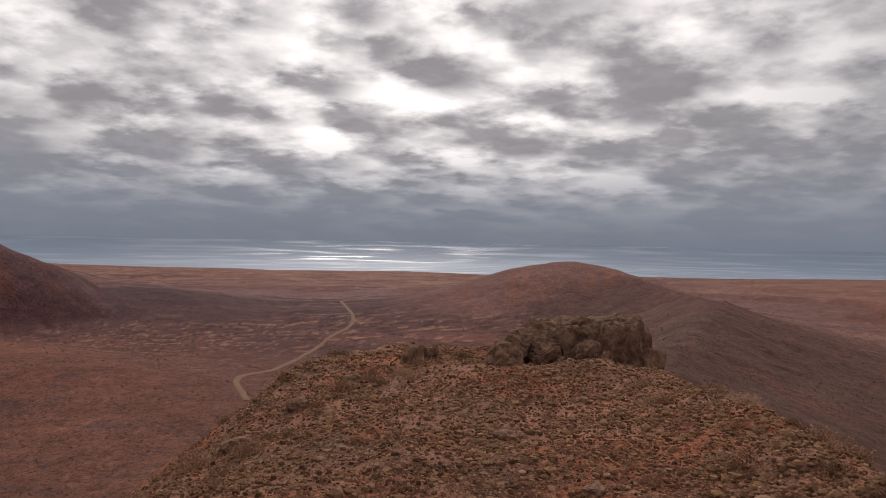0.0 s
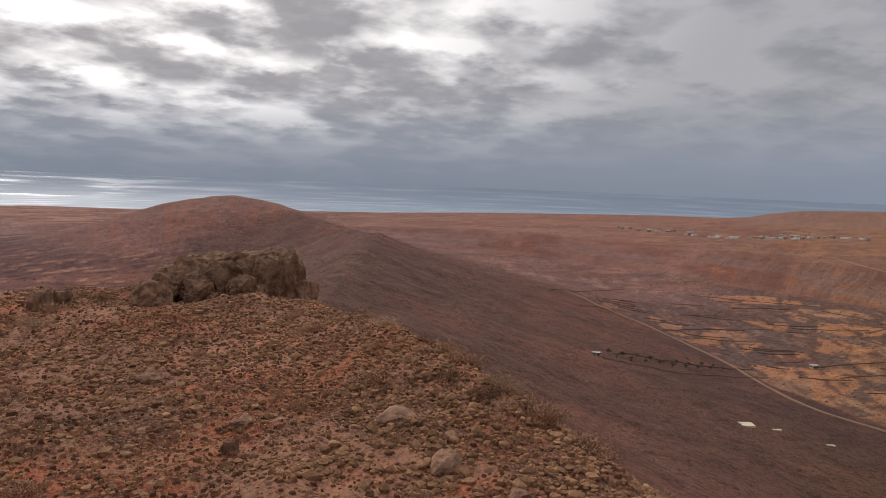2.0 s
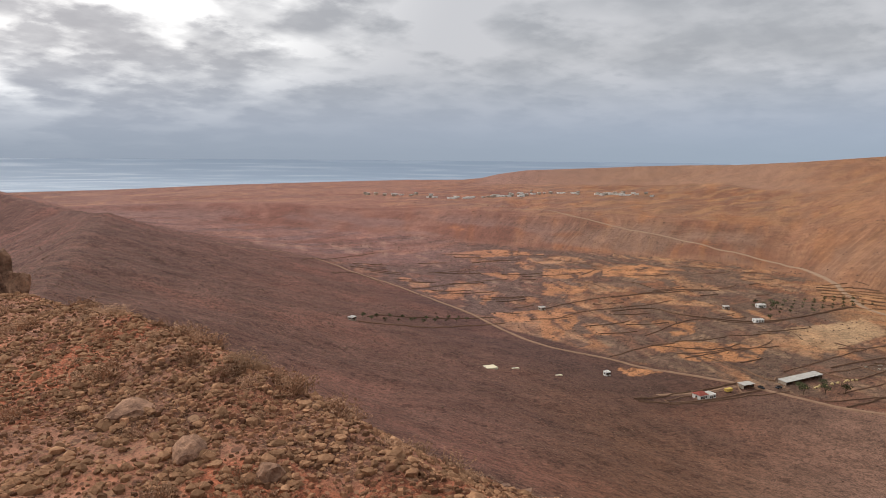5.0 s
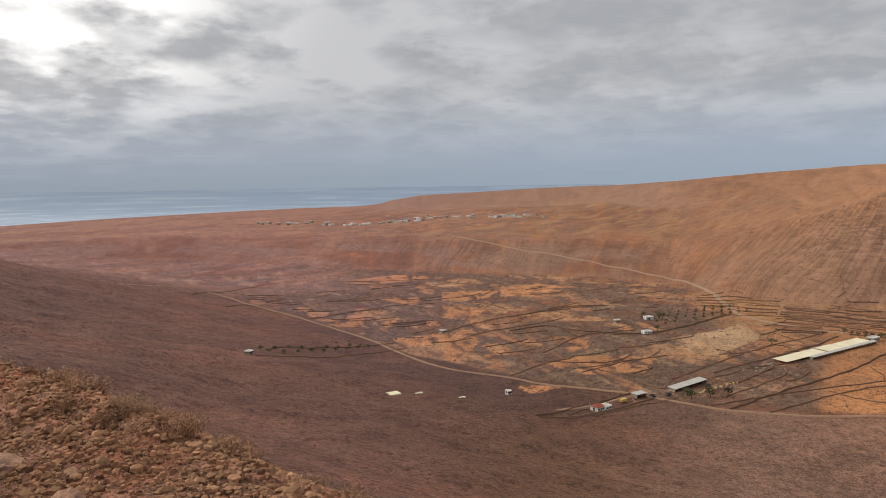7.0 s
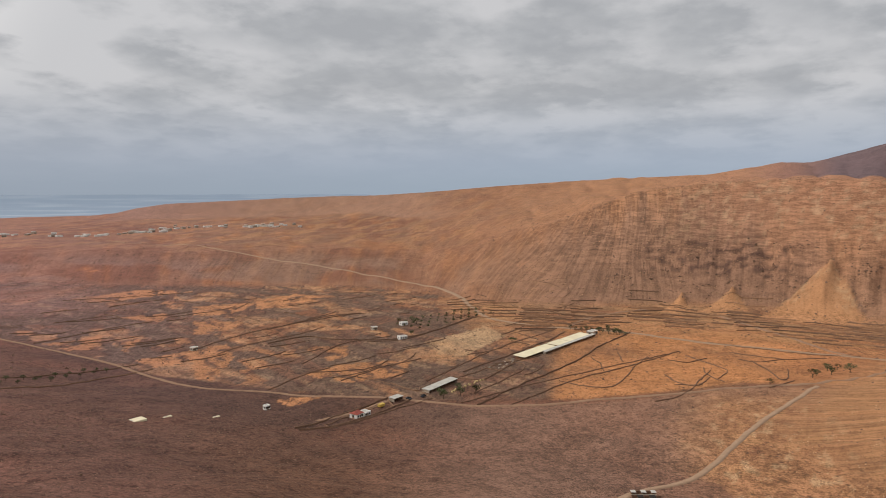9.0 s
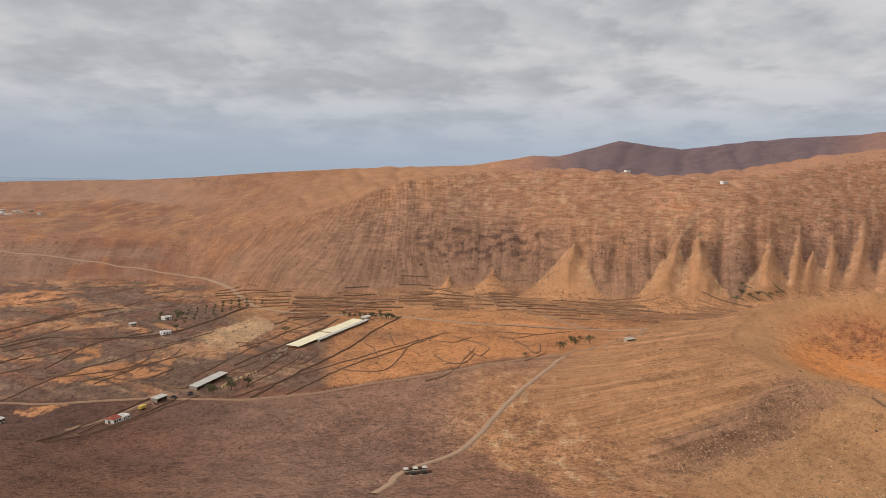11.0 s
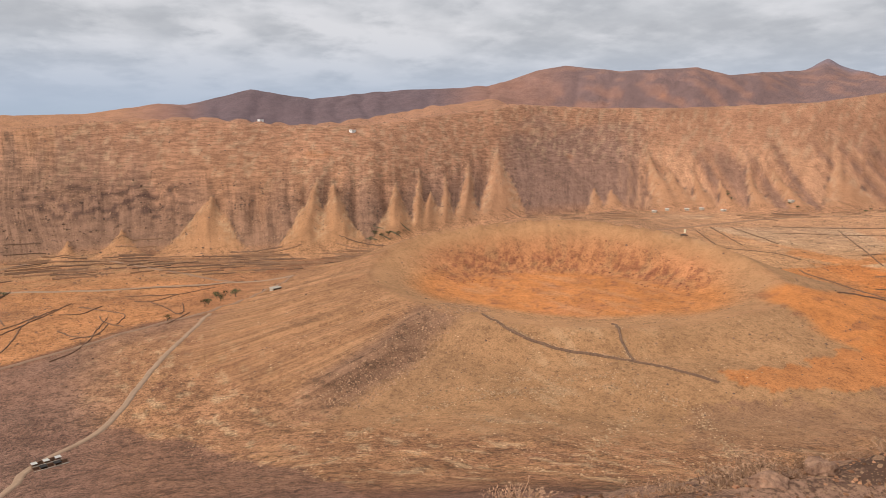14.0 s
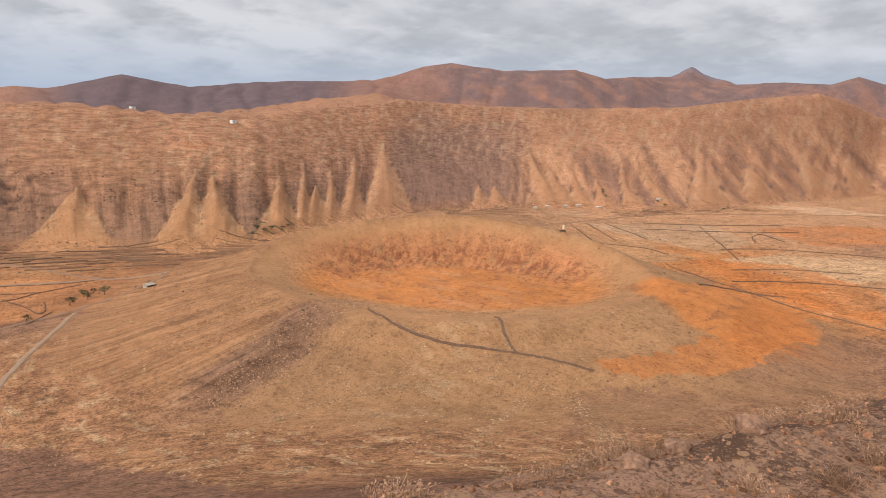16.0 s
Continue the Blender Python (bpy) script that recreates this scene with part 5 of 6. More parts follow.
for k, pts in enumerate([
        [(493, 336), (538, 338), (590, 326), (655, 296), (696, 264)], [(481, 308), (527, 308), (569, 285), (612, 277)], [(563, 223), (570, 191), (597, 176), (655, 162), (718, 148)],
        [(418, 527), (458, 544), (455, 516), (434, 471)], [(432, 596), (560, 684), (626, 698)], [(275, 321), (319, 316), (371, 323), (424, 323)], [(299, 341), (352, 348), (431, 340)],
        [(456, 130), (507, 117), (565, 102), (658, 62)], [(339, 153), (375, 148), (411, 137)], [(334, 148), (376, 135), (416, 115)], [(456, 458), (526, 472), (592, 450)],
        [(474, 232), (521, 235), (554, 230), (563, 222)], [(680, 638), (723, 587), (777, 529)], [(751, 512), (758, 451), (736, 422), (678, 410)], [(402, 220), (437, 219), (469, 207)],
        [(437, 185), (483, 174), (518, 152)], [(414, 96), (456, 66), (512, 24), (539, -1), (580, -34)], [(418, 65), (474, 38), (499, 24), (526, -1), (593, -44)],
        [(480, 42), (467, 18), (474, 3), (522, -6), (569, -19)], [(555, 24), (538, 16), (515, 13)], [(577, 4), (546, -1)], [(579, -48), (554, -67), (535, -76), (510, -64)], [(488, -34), (493, -53)],
        [(572, -97), (540, -103), (508, -104), (520, -112), (549, -116)], [(600, -84), (585, -126), (593, -153)], [(561, -34), (554, -47), (575, -64)], [(514, -29), (490, -38), (489, -50), (515, -60)],
        [(543, -58), (518, -58), (501, -68)], [(579, -87), (570, -101), (589, -122)], [(492, -94), (503, -105), (512, -113)], [(448, -20), (462, -38), (535, -62)],
        [(637, -70), (617, -110), (605, -152), (603, -180)], [(334, 148), (339, 153)], [(464, 113), (500, 97), (523, 86)], [(436, 92), (480, 76), (520, 66), (523, 86)], [(500, 97), (492, 75)]]):
    wall(pts, 0.6, 0.85, k + 1)
for k, pts in enumerate([
        [(388, -671), (326, -627), (265, -590), (200, -570), (120, -560)], [(629, -825), (530, -735)], [(645, -877), (514, -764)], [(629, -903), (499, -814)], [(534, -1013), (408, -843), (354, -768)],
        [(402, -819), (387, -868), (340, -910), (250, -960)], [(407, -926), (436, -974), (447, -1030), (387, -967)], [(517, -722), (467, -750), (419, -729)], [(262, -505), (265, -582), (240, -613)],
        [(330, -700), (300, -760), (240, -800)], [(300, -640), (270, -700), (200, -740)], [(560, -900), (470, -1000), (420, -1100)], [(600, -960), (520, -1060), (470, -1160)]]):
    wall(pts, 0.9, 1.4, k + 60)
# walled yards of the farm and long walls of the fields beside it
for k, pts in enumerate([[(472, 118), (466, 94), (471, 92), (519, 80)],
        [(486, 111), (544, 88), (609, 62), (649, 52)],
        [(340, 158), (355, 156), (372, 153), (391, 147), (408, 141)],
        [(337, 148), (369, 139), (391, 132), (407, 127)],
        [(323, 162), (340, 158)],
        [(321, 159), (337, 148)],
        [(586, 321), (626, 313), (669, 296), (692, 269)],
        [(535, 293), (573, 275), (559, 247), (567, 221), (582, 183), (648, 162), (708, 146)],
        [(412, 85), (465, 65), (538, 34), (600, 18), (661, -6)],
        [(372, 153), (354, 142)],
        [(408, 141), (391, 132)],
        [(443, 151), (425, 127), (438, 129)]]):
    tagged(wall(pts, 0.9, 1.1, k + 400), "dark dry-stone wall round the farm's yards", "stone wall", "field walls", kind="structure")

# the tumbled wall that crosses the crater's apron
crater_walls = [[(343, -250), (320, -242), (297, -245), (270, -262), (256, -275), (237, -280), (217, -287), (203, -291)], [(289, -307), (266, -289), (254, -282), (246, -279)]]
for k, pts in enumerate(crater_walls):
    wall(pts, 0.9, 1.7, k + 90)
# terraces in parallel flights at the foot of the escarpment
rnd = random.Random(5)
feet, foots = [q[0] for q in FOOT_RIM], [q[1] for q in FOOT_RIM]
for a0, a1, flights in ((75, 82, 6), (82, 90, 11), (90, 100, 14), (100, 108, 12), (107, 118, 12), (127, 137, 8), (137, 156, 5)):
    for f in range(flights):
        a, rows, gap = rnd.uniform(a0, a1), rnd.randint(3, 5), rnd.uniform(14, 25)
        length, r0 = rnd.uniform(1.6, 4.2), float(np.interp(a, feet, foots)) + rnd.uniform(-125, -45)
        slant = rnd.uniform(-8, 8)
        for k in range(rows):
            b0, ln = a + rnd.uniform(-0.25, 0.25), length * rnd.uniform(0.6, 1.1)
            r1 = r0 + k * gap + rnd.uniform(-1, 1)
            pts = [(math.sin(radians(b0 + ln * u)) * (r1 + slant * u), math.cos(radians(b0 + ln * u)) * (r1 + slant * u)) for u in (0, 0.4, 0.7, 1)]
            step = tagged(wall(pts, 1.0, 1.2, 7 * k + int(10 * a)), "brown earth and stone terrace bank below the escarpment", "terrace bank", "terrace banks", kind="structure")
            step.data.materials[0] = EARTH if rnd.random() < 0.6 else DRYSTONE

# banks and short walls between the small fields of the valley
rnd = random.Random(9)
lane_y, lane_x = (-80, 20, 113, 218, 313, 440, 529, 640), (499, 438, 408, 398, 404, 445, 459, 478)
for k in range(95):
    y0 = rnd.uniform(60, 620)
    x0 = float(np.interp(y0, lane_y, lane_x)) + 12 + 420 * rnd.random() ** 1.2
    if math.hypot(x0, y0) > 960:
        continue
    t0 = rnd.gauss(-0.75, 0.22) if rnd.random() < 0.8 else rnd.gauss(0.7, 0.2)
    length = rnd.uniform(14, 52)
    pts = [(x0 + math.cos(t0 + 0.25 * u) * length * u, y0 + math.sin(t0 + 0.25 * u) * length * u) for u in (0, 0.35, 0.7, 1.0)]
    wall(pts, 0.6, 0.85, 200 + k)

# ---- farm buildings and the village ----
def box(bm, x0, x1, y0, y1, z0, z1, bevel=0.0):
    m = Matrix.Translation(((x0 + x1) / 2, (y0 + y1) / 2, (z0 + z1) / 2)) @ Matrix.Diagonal((x1 - x0, y1 - y0, z1 - z0, 1))
    r = bmesh.ops.create_cube(bm, size=1, matrix=m)
    if bevel:
        bmesh.ops.bevel(bm, geom=list({e for v in r["verts"] for e in v.link_edges}), offset=bevel, segments=1, affect="EDGES")


def boxes(*rows):
    bm = bmesh.new()
    for row in rows:
        box(bm, *row)
    return bm


def base(name, label, category, x, y, turn, group="", sink=0.3):
    e = new(name)
    e.matrix_basis = Matrix.Translation(at_ground(x, y, 0)) @ pose(0, 0, 0, 0, 0, turn)
    return tagged(e, label, category, group)


def house(x, y, w, d, h, turn, label, roofmat=None, pitched=False, name="house", group="", walls=None):
    """A flat or pitched roofed rendered house: walls, roof with parapet, door, framed windows."""
    e = base(name, label, "house", x, y, turn, group)
    part("wall", boxes((-w / 2, w / 2, -d / 2, d / 2, -1.5, h, 0.05)), walls or WHITE, e)
    if pitched:
        bm = bmesh.new()
        v = [bm.verts.new(p) for p in ((-w / 2 - 0.4, -d / 2 - 0.4, h), (w / 2 + 0.4, -d / 2 - 0.4, h), (w / 2 + 0.4, d / 2 + 0.4, h), (-w / 2 - 0.4, d / 2 + 0.4, h),
                                       (-w / 2 + 1.2, 0, h + d * 0.26), (w / 2 - 1.2, 0, h + d * 0.26))]
        for f in ((0, 1, 5, 4), (1, 2, 5), (2, 3, 4, 5), (3, 0, 4), (3, 2, 1, 0)):
            bm.faces.new([v[i] for i in f])
        part("roof", bm, roofmat or TILES, e, "red tiled hipped roof")
    else:
        part("roof", boxes((-w / 2 + 0.25, w / 2 - 0.25, -d / 2 + 0.25, d / 2 - 0.25, h, h + 0.06)), roofmat or GREYROOF, e)
        part("parapet", boxes((-w / 2 - 0.06, w / 2 + 0.06, -d / 2 - 0.06, -d / 2 + 0.22, h, h + 0.4), (-w / 2 - 0.06, w / 2 + 0.06, d / 2 - 0.22, d / 2 + 0.06, h, h + 0.4),
                              (-w / 2 - 0.06, -w / 2 + 0.22, -d / 2 + 0.22, d / 2 - 0.22, h, h + 0.4), (w / 2 - 0.22, w / 2 + 0.06, -d / 2 + 0.22, d / 2 - 0.22, h, h + 0.4)), WHITE, e)
    part("door", boxes((-0.5, 0.5, -d / 2 - 0.06, -d / 2 + 0.02, 0, 2.1)), BARK, e, "brown wooden door")
    for wx in (-w * 0.3, w * 0.3):
        win = part("window", boxes((wx - 0.6, wx + 0.6, -d / 2 - 0.05, -d / 2 + 0.02, 1.0, 2.15)), SHADE, e)
        part("sill", boxes((wx - 0.7, wx + 0.7, -d / 2 - 0.18, -d / 2 + 0.02, 0.9, 0.98)), WHITE, win)
    win = part("window", boxes((-w / 2 - 0.05, -w / 2 + 0.02, -0.6, 0.6, 1.0, 2.15)), SHADE, e)
    part("sill", boxes((-w / 2 - 0.18, -w / 2 + 0.02, -0.7, 0.7, 0.9, 0.98)), WHITE, win)
    return e


def shed(x, y, length, depth, h0, h1, turn, label, roofmat, bays, name="farm_shed", solid=True):
    """A long open shed: monopitch sheet roof on posts, with a back wall."""
    e = base(name, label, "shed", x, y, turn)
    n = max(2, int(length / 4.8))
    for k in range(n):
        bm = bmesh.new()
        a, b = -length / 2 - 0.4 + (length + 0.8) * k / n, -length / 2 - 0.4 + (length + 0.8) * (k + 1) / n
        v = [bm.verts.new(p) for p in ((a + 0.02, -depth / 2 - 0.5, h0), (b - 0.02, -depth / 2 - 0.5, h0), (b - 0.02, depth / 2 + 0.5, h1), (a + 0.02, depth / 2 + 0.5, h1))]
        t = [bm.verts.new(p.co + Vector((0, 0, 0.12))) for p in v]
        for f in (t, v[::-1], (v[0], v[1], t[1], t[0]), (v[1], v[2], t[2], t[1]), (v[2], v[3], t[3], t[2]), (v[3], v[0], t[0], t[3])):
            bm.faces.new(f)
        part("roof_sheet", bm, roofmat, e)
    if solid:
        part("wall", boxes((-length / 2, length / 2, depth / 2 - 0.25, depth / 2, -1.2, h1 - 0.05), (-length / 2, -length / 2 + 0.25, -depth / 2, depth / 2 - 0.25, -1.2, h0 - 0.05),
                           (length / 2 - 0.25, length / 2, -depth / 2, depth / 2 - 0.25, -1.2, h0 - 0.05)), PLASTER, e, "dusty block wall")
    for k in range(bays + 1):
        px = -length / 2 + 0.3 + (length - 0.6) * k / bays
        part("post", boxes((px - 0.12, px + 0.12, -depth / 2, -depth / 2 + 0.24, -1.2, h0)), DRYSTONE, e)
    return e


heading = math.degrees(math.atan2(-45, 103))
house(363, 144.5, 5.5, 5.5, 2.8, -20, "white rendered farmhouse with a red tiled roof", pitched=True)
house(369, 142, 5.0, 5.0, 2.5, -20, "low white annexe with a flat roof beside the farmhouse", name="annexe")
house(355.5, 196.5, 3.0, 2.8, 2.4, -25, "tiny white flat-roofed pump hut on dark soil", name="hut")
house(582, 188, 7.5, 5, 2.6, -40, "white flat-roofed farmhouse among fields")
house(645, 207, 7.5, 5, 2.6, -40, "white flat-roofed farmhouse with trees beside it")
house(614, 226, 5, 4, 2.6, -35, "small stone-coloured hut in the fields", name="hut", walls=PLASTER)
house(492, 336, 5, 4, 2.6, -15, "small pale hut beside a wall", name="hut", walls=PLASTER)
house(270, 322, 4, 3.5, 2.0, 10, "small pale ruin beside a walled orchard", name="hut", walls=PLASTER)
shed(444, 117, 34, 5, 2.1, 2.6, heading + 5, "long open goat shed with a pale sheet roof", GREYROOF, 9)
shed(405, 135, 8, 4, 2.3, 2.6, heading, "small shed with a pale flat roof", GREYROOF, 2)
along, across = Vector((0.916, -0.400, 0)), Vector((-0.400, -0.916, 0))
start = Vector((536, 78, 0))
for a, b, what in ((0, 50, "broad low greenhouse with cream plastic sheeting"), (52.5, 72, "short low greenhouse with cream plastic sheeting"), (74.5, 112, "low greenhouse with cream plastic sheeting")):
    p = start + along * (a + b) / 2
    shed(p.x, p.y, b - a, 10, 1.9, 2.3, heading, what, CREAM, 8, "greenhouse", False)
p = start + along * 70 + across * 7.6
shed(p.x, p.y, 88, 2.4, 1.8, 2.1, heading, "narrow lean-to with a pale roof along the greenhouses", GREYROOF, 16, "lean_to")
p = start + along * 122 + across * 2
house(p.x, p.y, 10, 6, 3.0, heading, "low pale store house behind the greenhouses", name="store_house", walls=PLASTER)
for px, py, w, d in ((283, 227, 10, 5.5), (297, 219, 4.5, 1.4), (318, 205, 4, 1.4)):
    e = base("water_tank", "flat white concrete water tank sunk in dark soil", "water tank", px, py, -25, "concrete tanks")
    part("slab", boxes((-w / 2, w / 2, -d / 2, d / 2, -1.0, 0.35, 0.04)), CREAM, e)
    part("hatch", boxes((-w * 0.3, -w * 0.1, -0.4, 0.4, 0.45, 0.56)), GREYROOF, e)
# pens of the ruin near the track
e = base("goat_pen", "ruined low goat pens with pale broken walls and dark roofs", "pen", 285, -10, -78)
e.scale = (0.75, 0.7, 0.75)
for row, (w0, w1) in enumerate(((-7, 6.5), (-8, 8))):
    y0 = 4.5 - row * 6.5
    part("back_wall", boxes((w0, w1, y0, y0 + 0.4, -1.0, 1.9)), DRYSTONE, e)
    part("front_wall", boxes((w0, w1, y0 - 3.2, y0 - 2.8, -1.0, 1.1)), PLASTER, e, "broken pale front wall")
    for k in range(5):
        x0 = w0 + (w1 - w0) * k / 5
        part("partition", boxes((x0, x0 + 0.3, y0 - 2.8, y0, -1.0, 1.5)), DRYSTONE, e)
        if k % 2 == row:
            part("roof", boxes((x0 - 0.1, x0 + (w1 - w0) / 5 - 0.1, y0 - 2.9, y0 + 0.5, 1.92, 2.05)), SHADE if row else GREYROOF, e)
# stores and sheds beyond the crater
shed(526, -182, 8, 4.5, 2.2, 2.7, -70, "small shed with a dusty brown roof by the road bend", PLASTER, 2)
house(1010, -480, 9, 6, 3.0, -70, "pale terrace farmhouse below the escarpment")
for k, (hx, hy, w) in enumerate(((820, -960, 10), (826, -1000, 8), (812, -1035, 9), (800, -1060, 7), (770, -1080, 8), (722, -1205, 9))):
    house(hx, hy, w, 7, 3.0, -60 + 9 * k, "small pale farm building at the foot of the slope", group="hamlet below the slope", walls=PLASTER, roofmat=EARTH)
e = base("cistern", "round dark-rimmed stone cistern near a field corner", "cistern", 606, -770, 0)
bm = bmesh.new()
bmesh.ops.create_cone(bm, cap_ends=True, segments=24, radius1=5.0, radius2=4.8, depth=2.2, matrix=Matrix.Translation((0, 0, 0.2)))
part("drum", bm, DRYSTONE, e)
bm = bmesh.new()
bmesh.ops.create_cone(bm, cap_ends=True, segments=24, radius1=4.0, radius2=4.0, depth=0.1, matrix=Matrix.Translation((0, 0, 1.36)))
part("lid", bm, SHADE, e)
part("pillar", boxes((-1.2, 1.2, -1.2, 1.2, -0.5, 5.2, 0.1)), CREAM, base("water_tower", "pale square water tower beside the cistern", "water tower", 622, -792, 20))
house(1690, -560, 12, 9, 5, -70, "lone pale building on the plateau's rim", name="house")

# the white village on the bench
rnd = random.Random(11)
kinds = [house(1700 + 12 * k, 950 + 14 * k, w, d, h, -40 + 12 * k, "white flat-roofed village house on a red plain", group="village houses", walls=(WHITE, PLASTER)[k % 2]) for k, (w, d, h) in enumerate(((11, 8, 3.2), (9, 8, 5.6), (13, 9, 3.2), (7, 7, 3.0)))]
STREET = np.array([(33.3, 2210), (38.8, 2105), (43.5, 1900), (49.3, 1745), (53.7, 1930), (56.4, 2110), (59.9, 1955), (61.4, 1940), (63.0, 1960)], float)
for k in range(96):
    a = rnd.gauss(61.3, 0.8) if k < 24 else rnd.uniform(52, 60.5) if k < 56 else rnd.uniform(41, 53) if k < 98 else rnd.uniform(32.5, 41)
    r0 = float(np.interp(a, STREET[:, 0], STREET[:, 1])) + abs(rnd.gauss(0, 70 if k < 24 else 60)) - 25
    hx, hy = math.sin(radians(a)) * r0, math.cos(radians(a)) * r0
    copy_thing(kinds[k % 4], Matrix.Translation(at_ground(hx, hy)) @ pose(0, 0, 0, 0, 0, rnd.uniform(-60, 20)))


# vehicles, pens and loose things about the farm
def car(x, y, turn, paint, label):
    e = base("car", label, "car", x, y, turn)
    e.location.z += 0.35
    bm = bmesh.new()
    box(bm, -2.1, 2.1, -0.85, 0.85, 0.35, 0.95, 0.14)
    body = part("body", bm, paint, e)
    bm = bmesh.new()
    box(bm, -1.2, 1.1, -0.72, 0.72, 0.95, 1.5, 0.2)
    part("cabin", bm, SHADE, e, "dark glazed cabin")
    for wx in (-1.35, 1.35):
        for wy in (-0.85, 0.85):
            bm = bmesh.new()
            bmesh.ops.create_cone(bm, cap_ends=True, segments=14, radius1=0.33, radius2=0.33, depth=0.2, matrix=pose(wx, wy, 0.33, 90))
            part("wheel", bm, RUBBER, e)
    return e


car(409, 128, 60, PAINT, "dark car parked on the dusty farm road")
car(417, 121, -20, PAINT, "dark car parked beside the goat shed")
e = base("trailer", "faded yellow box trailer parked by the house", "trailer", 389, 139, -20)
part("box", boxes((-2.2, 2.2, -1.1, 1.1, 0.7, 2.3, 0.05)), YELLOW, e)
for wy in (-1.0, 1.0):
    bm = bmesh.new()
    bmesh.ops.create_cone(bm, cap_ends=True, segments=14, radius1=0.4, radius2=0.4, depth=0.25, matrix=pose(0.2, wy, 0.4, 90))
    part("wheel", bm, RUBBER, e)
part("drawbar", boxes((-3.6, -2.2, -0.08, 0.08, 0.6, 0.74)), DRYSTONE, e)
rnd = random.Random(8)
for k in range(16):
    px, py = 432 + 2.4 * k + rnd.uniform(-0.6, 0.6), 110 - 1.0 * k + rnd.uniform(-2.5, 0.5)
    e = base("hay_bale", "small pale hay bale lying along the goat pens", "hay bale", px, py, rnd.uniform(0, 90), "hay bales")
    part("bale", boxes((-0.9, 0.9, -0.5, 0.5, -0.2, 0.8, 0.12)), STRAW, e)
    part("twine", boxes((-0.35, -0.29, -0.515, 0.515, -0.2, 0.815), (0.29, 0.35, -0.515, 0.515, -0.2, 0.815)), DRYSTONE, e)
for k in range(9):
    p = start + along * (-38 + 4.2 * k) + across * (2 + rnd.uniform(-5, 5))
    e = base("water_trough", "low pale concrete trough in the goat yard", "trough", p.x, p.y, heading + rnd.uniform(-20, 20), "yard troughs")
    part("trough", boxes((-1.3, 1.3, -0.45, -0.3, -0.2, 0.6), (-1.3, 1.3, 0.3, 0.45, -0.2, 0.6), (-1.3, -1.15, -0.3, 0.3, -0.2, 0.6), (1.15, 1.3, -0.3, 0.3, -0.2, 0.6), (-1.15, 1.15, -0.3, 0.3, -0.2, 0.2)), PLASTER, e)
# irrigated plots on the terraces near the crater
for k, (px, py, w, d, t0) in enumerate(((742, -376, 13, 4, 63), (750, -398, 14, 4, 63), (762, -420, 12, 4, 63), (772, -400, 12, 3, 63), (785, -446, 12, 4, 63))):
    c0, s0 = math.cos(radians(t0)), math.sin(radians(t0))
    pts = [(px + c0 * w / 2 * u, py + s0 * w / 2 * u) for u in (-1, -0.3, 0.3, 1)]
    tagged(ribbon("plot", pts, (-d / 2, -d / 4, 0, d / 4, d / 2), (-0.3, 0.5, 0.55, 0.5, -0.3), CROP, 2.0, 0.5, k + 1, 0.35), "narrow irrigated green plot on a terrace", "field", "green plots", kind="structure")

# ---- trees, bushes, dry scrub and loose stones ----
def leaves(bm, centre, size, count, leaf, rnd):
    for _ in range(count):
        d = Vector((rnd.gauss(0, 1), rnd.gauss(0, 1), rnd.gauss(0, 0.8)))
        d = d.normalized() * rnd.uniform(0.35, 1.0) ** 0.6
        p = Vector(centre) + Vector((d.x * size[0], d.y * size[1], d.z * size[2]))
        u = Vector((rnd.gauss(0, 1), rnd.gauss(0, 1), rnd.gauss(0, 1))).normalized()
        w = u.orthogonal().normalized()
        s = leaf * rnd.uniform(0.6, 1.3)
        bm.faces.new([bm.verts.new(p + q) for q in (u * s, w * s * 0.5, -u * s, -w * s * 0.5)])


def limb(bm, a, b, r0, r1, sides=6):
    a, b = Vector(a), Vector(b)
    q = (b - a).to_track_quat("Z", "Y")
    rings = []
    for p, r in ((a, r0), ((a + b) / 2, (r0 + r1) / 2), (b, r1)):
        rings.append([bm.verts.new(p + q @ Vector((r * math.cos(2 * math.pi * k / sides), r * math.sin(2 * math.pi * k / sides), 0))) for k in range(sides)])
    for r, s in zip(rings[:-1], rings[1:]):
        for k in range(sides):
            bm.faces.new((r[k], r[(k + 1) % sides], s[(k + 1) % sides], s[k]))


def tree(x, y, height, spread, seed, label, group, dense=1.0, name="tree"):
    rnd = random.Random(seed)
    e = tagged(new(name), label, name.replace("_", " "), group)
    e.location = at_ground(x, y, 0.1)
    bm = bmesh.new()
    fork = height * 0.35
    limb(bm, (0, 0, -0.3), (rnd.uniform(-0.2, 0.2), 0, fork), 0.05 * height, 0.035 * height)
    tips = []
    for k in range(6):
        a = 2 * math.pi * k / 6 + rnd.uniform(-0.3, 0.3)
        tip = (math.cos(a) * spread * rnd.uniform(0.4, 0.75), math.sin(a) * spread * rnd.uniform(0.4, 0.75), height * rnd.uniform(0.55, 0.9))
        limb(bm, (0, 0, fork * 0.95), tip, 0.025 * height, 0.01 * height, 5)
        tips.append(tip)
    part("trunk", bm, BARK, e)
    bm = bmesh.new()
    for tip in tips + [(0, 0, height * 0.85)]:
        leaves(bm, tip, (spread * 0.42, spread * 0.42, height * 0.2), int(46 * dense), height * 0.055, rnd)
    part("crown", bm, LEAF, e)
    return e


orchard = tree(655, 166, 3.2, 1.7, 1, "small dusty fruit tree in an orchard row", "orchard trees")
farm_tree = tree(430, 100, 5.5, 3.4, 2, "dusty olive-green tree beside the goat shed", "farm trees", 1.3)
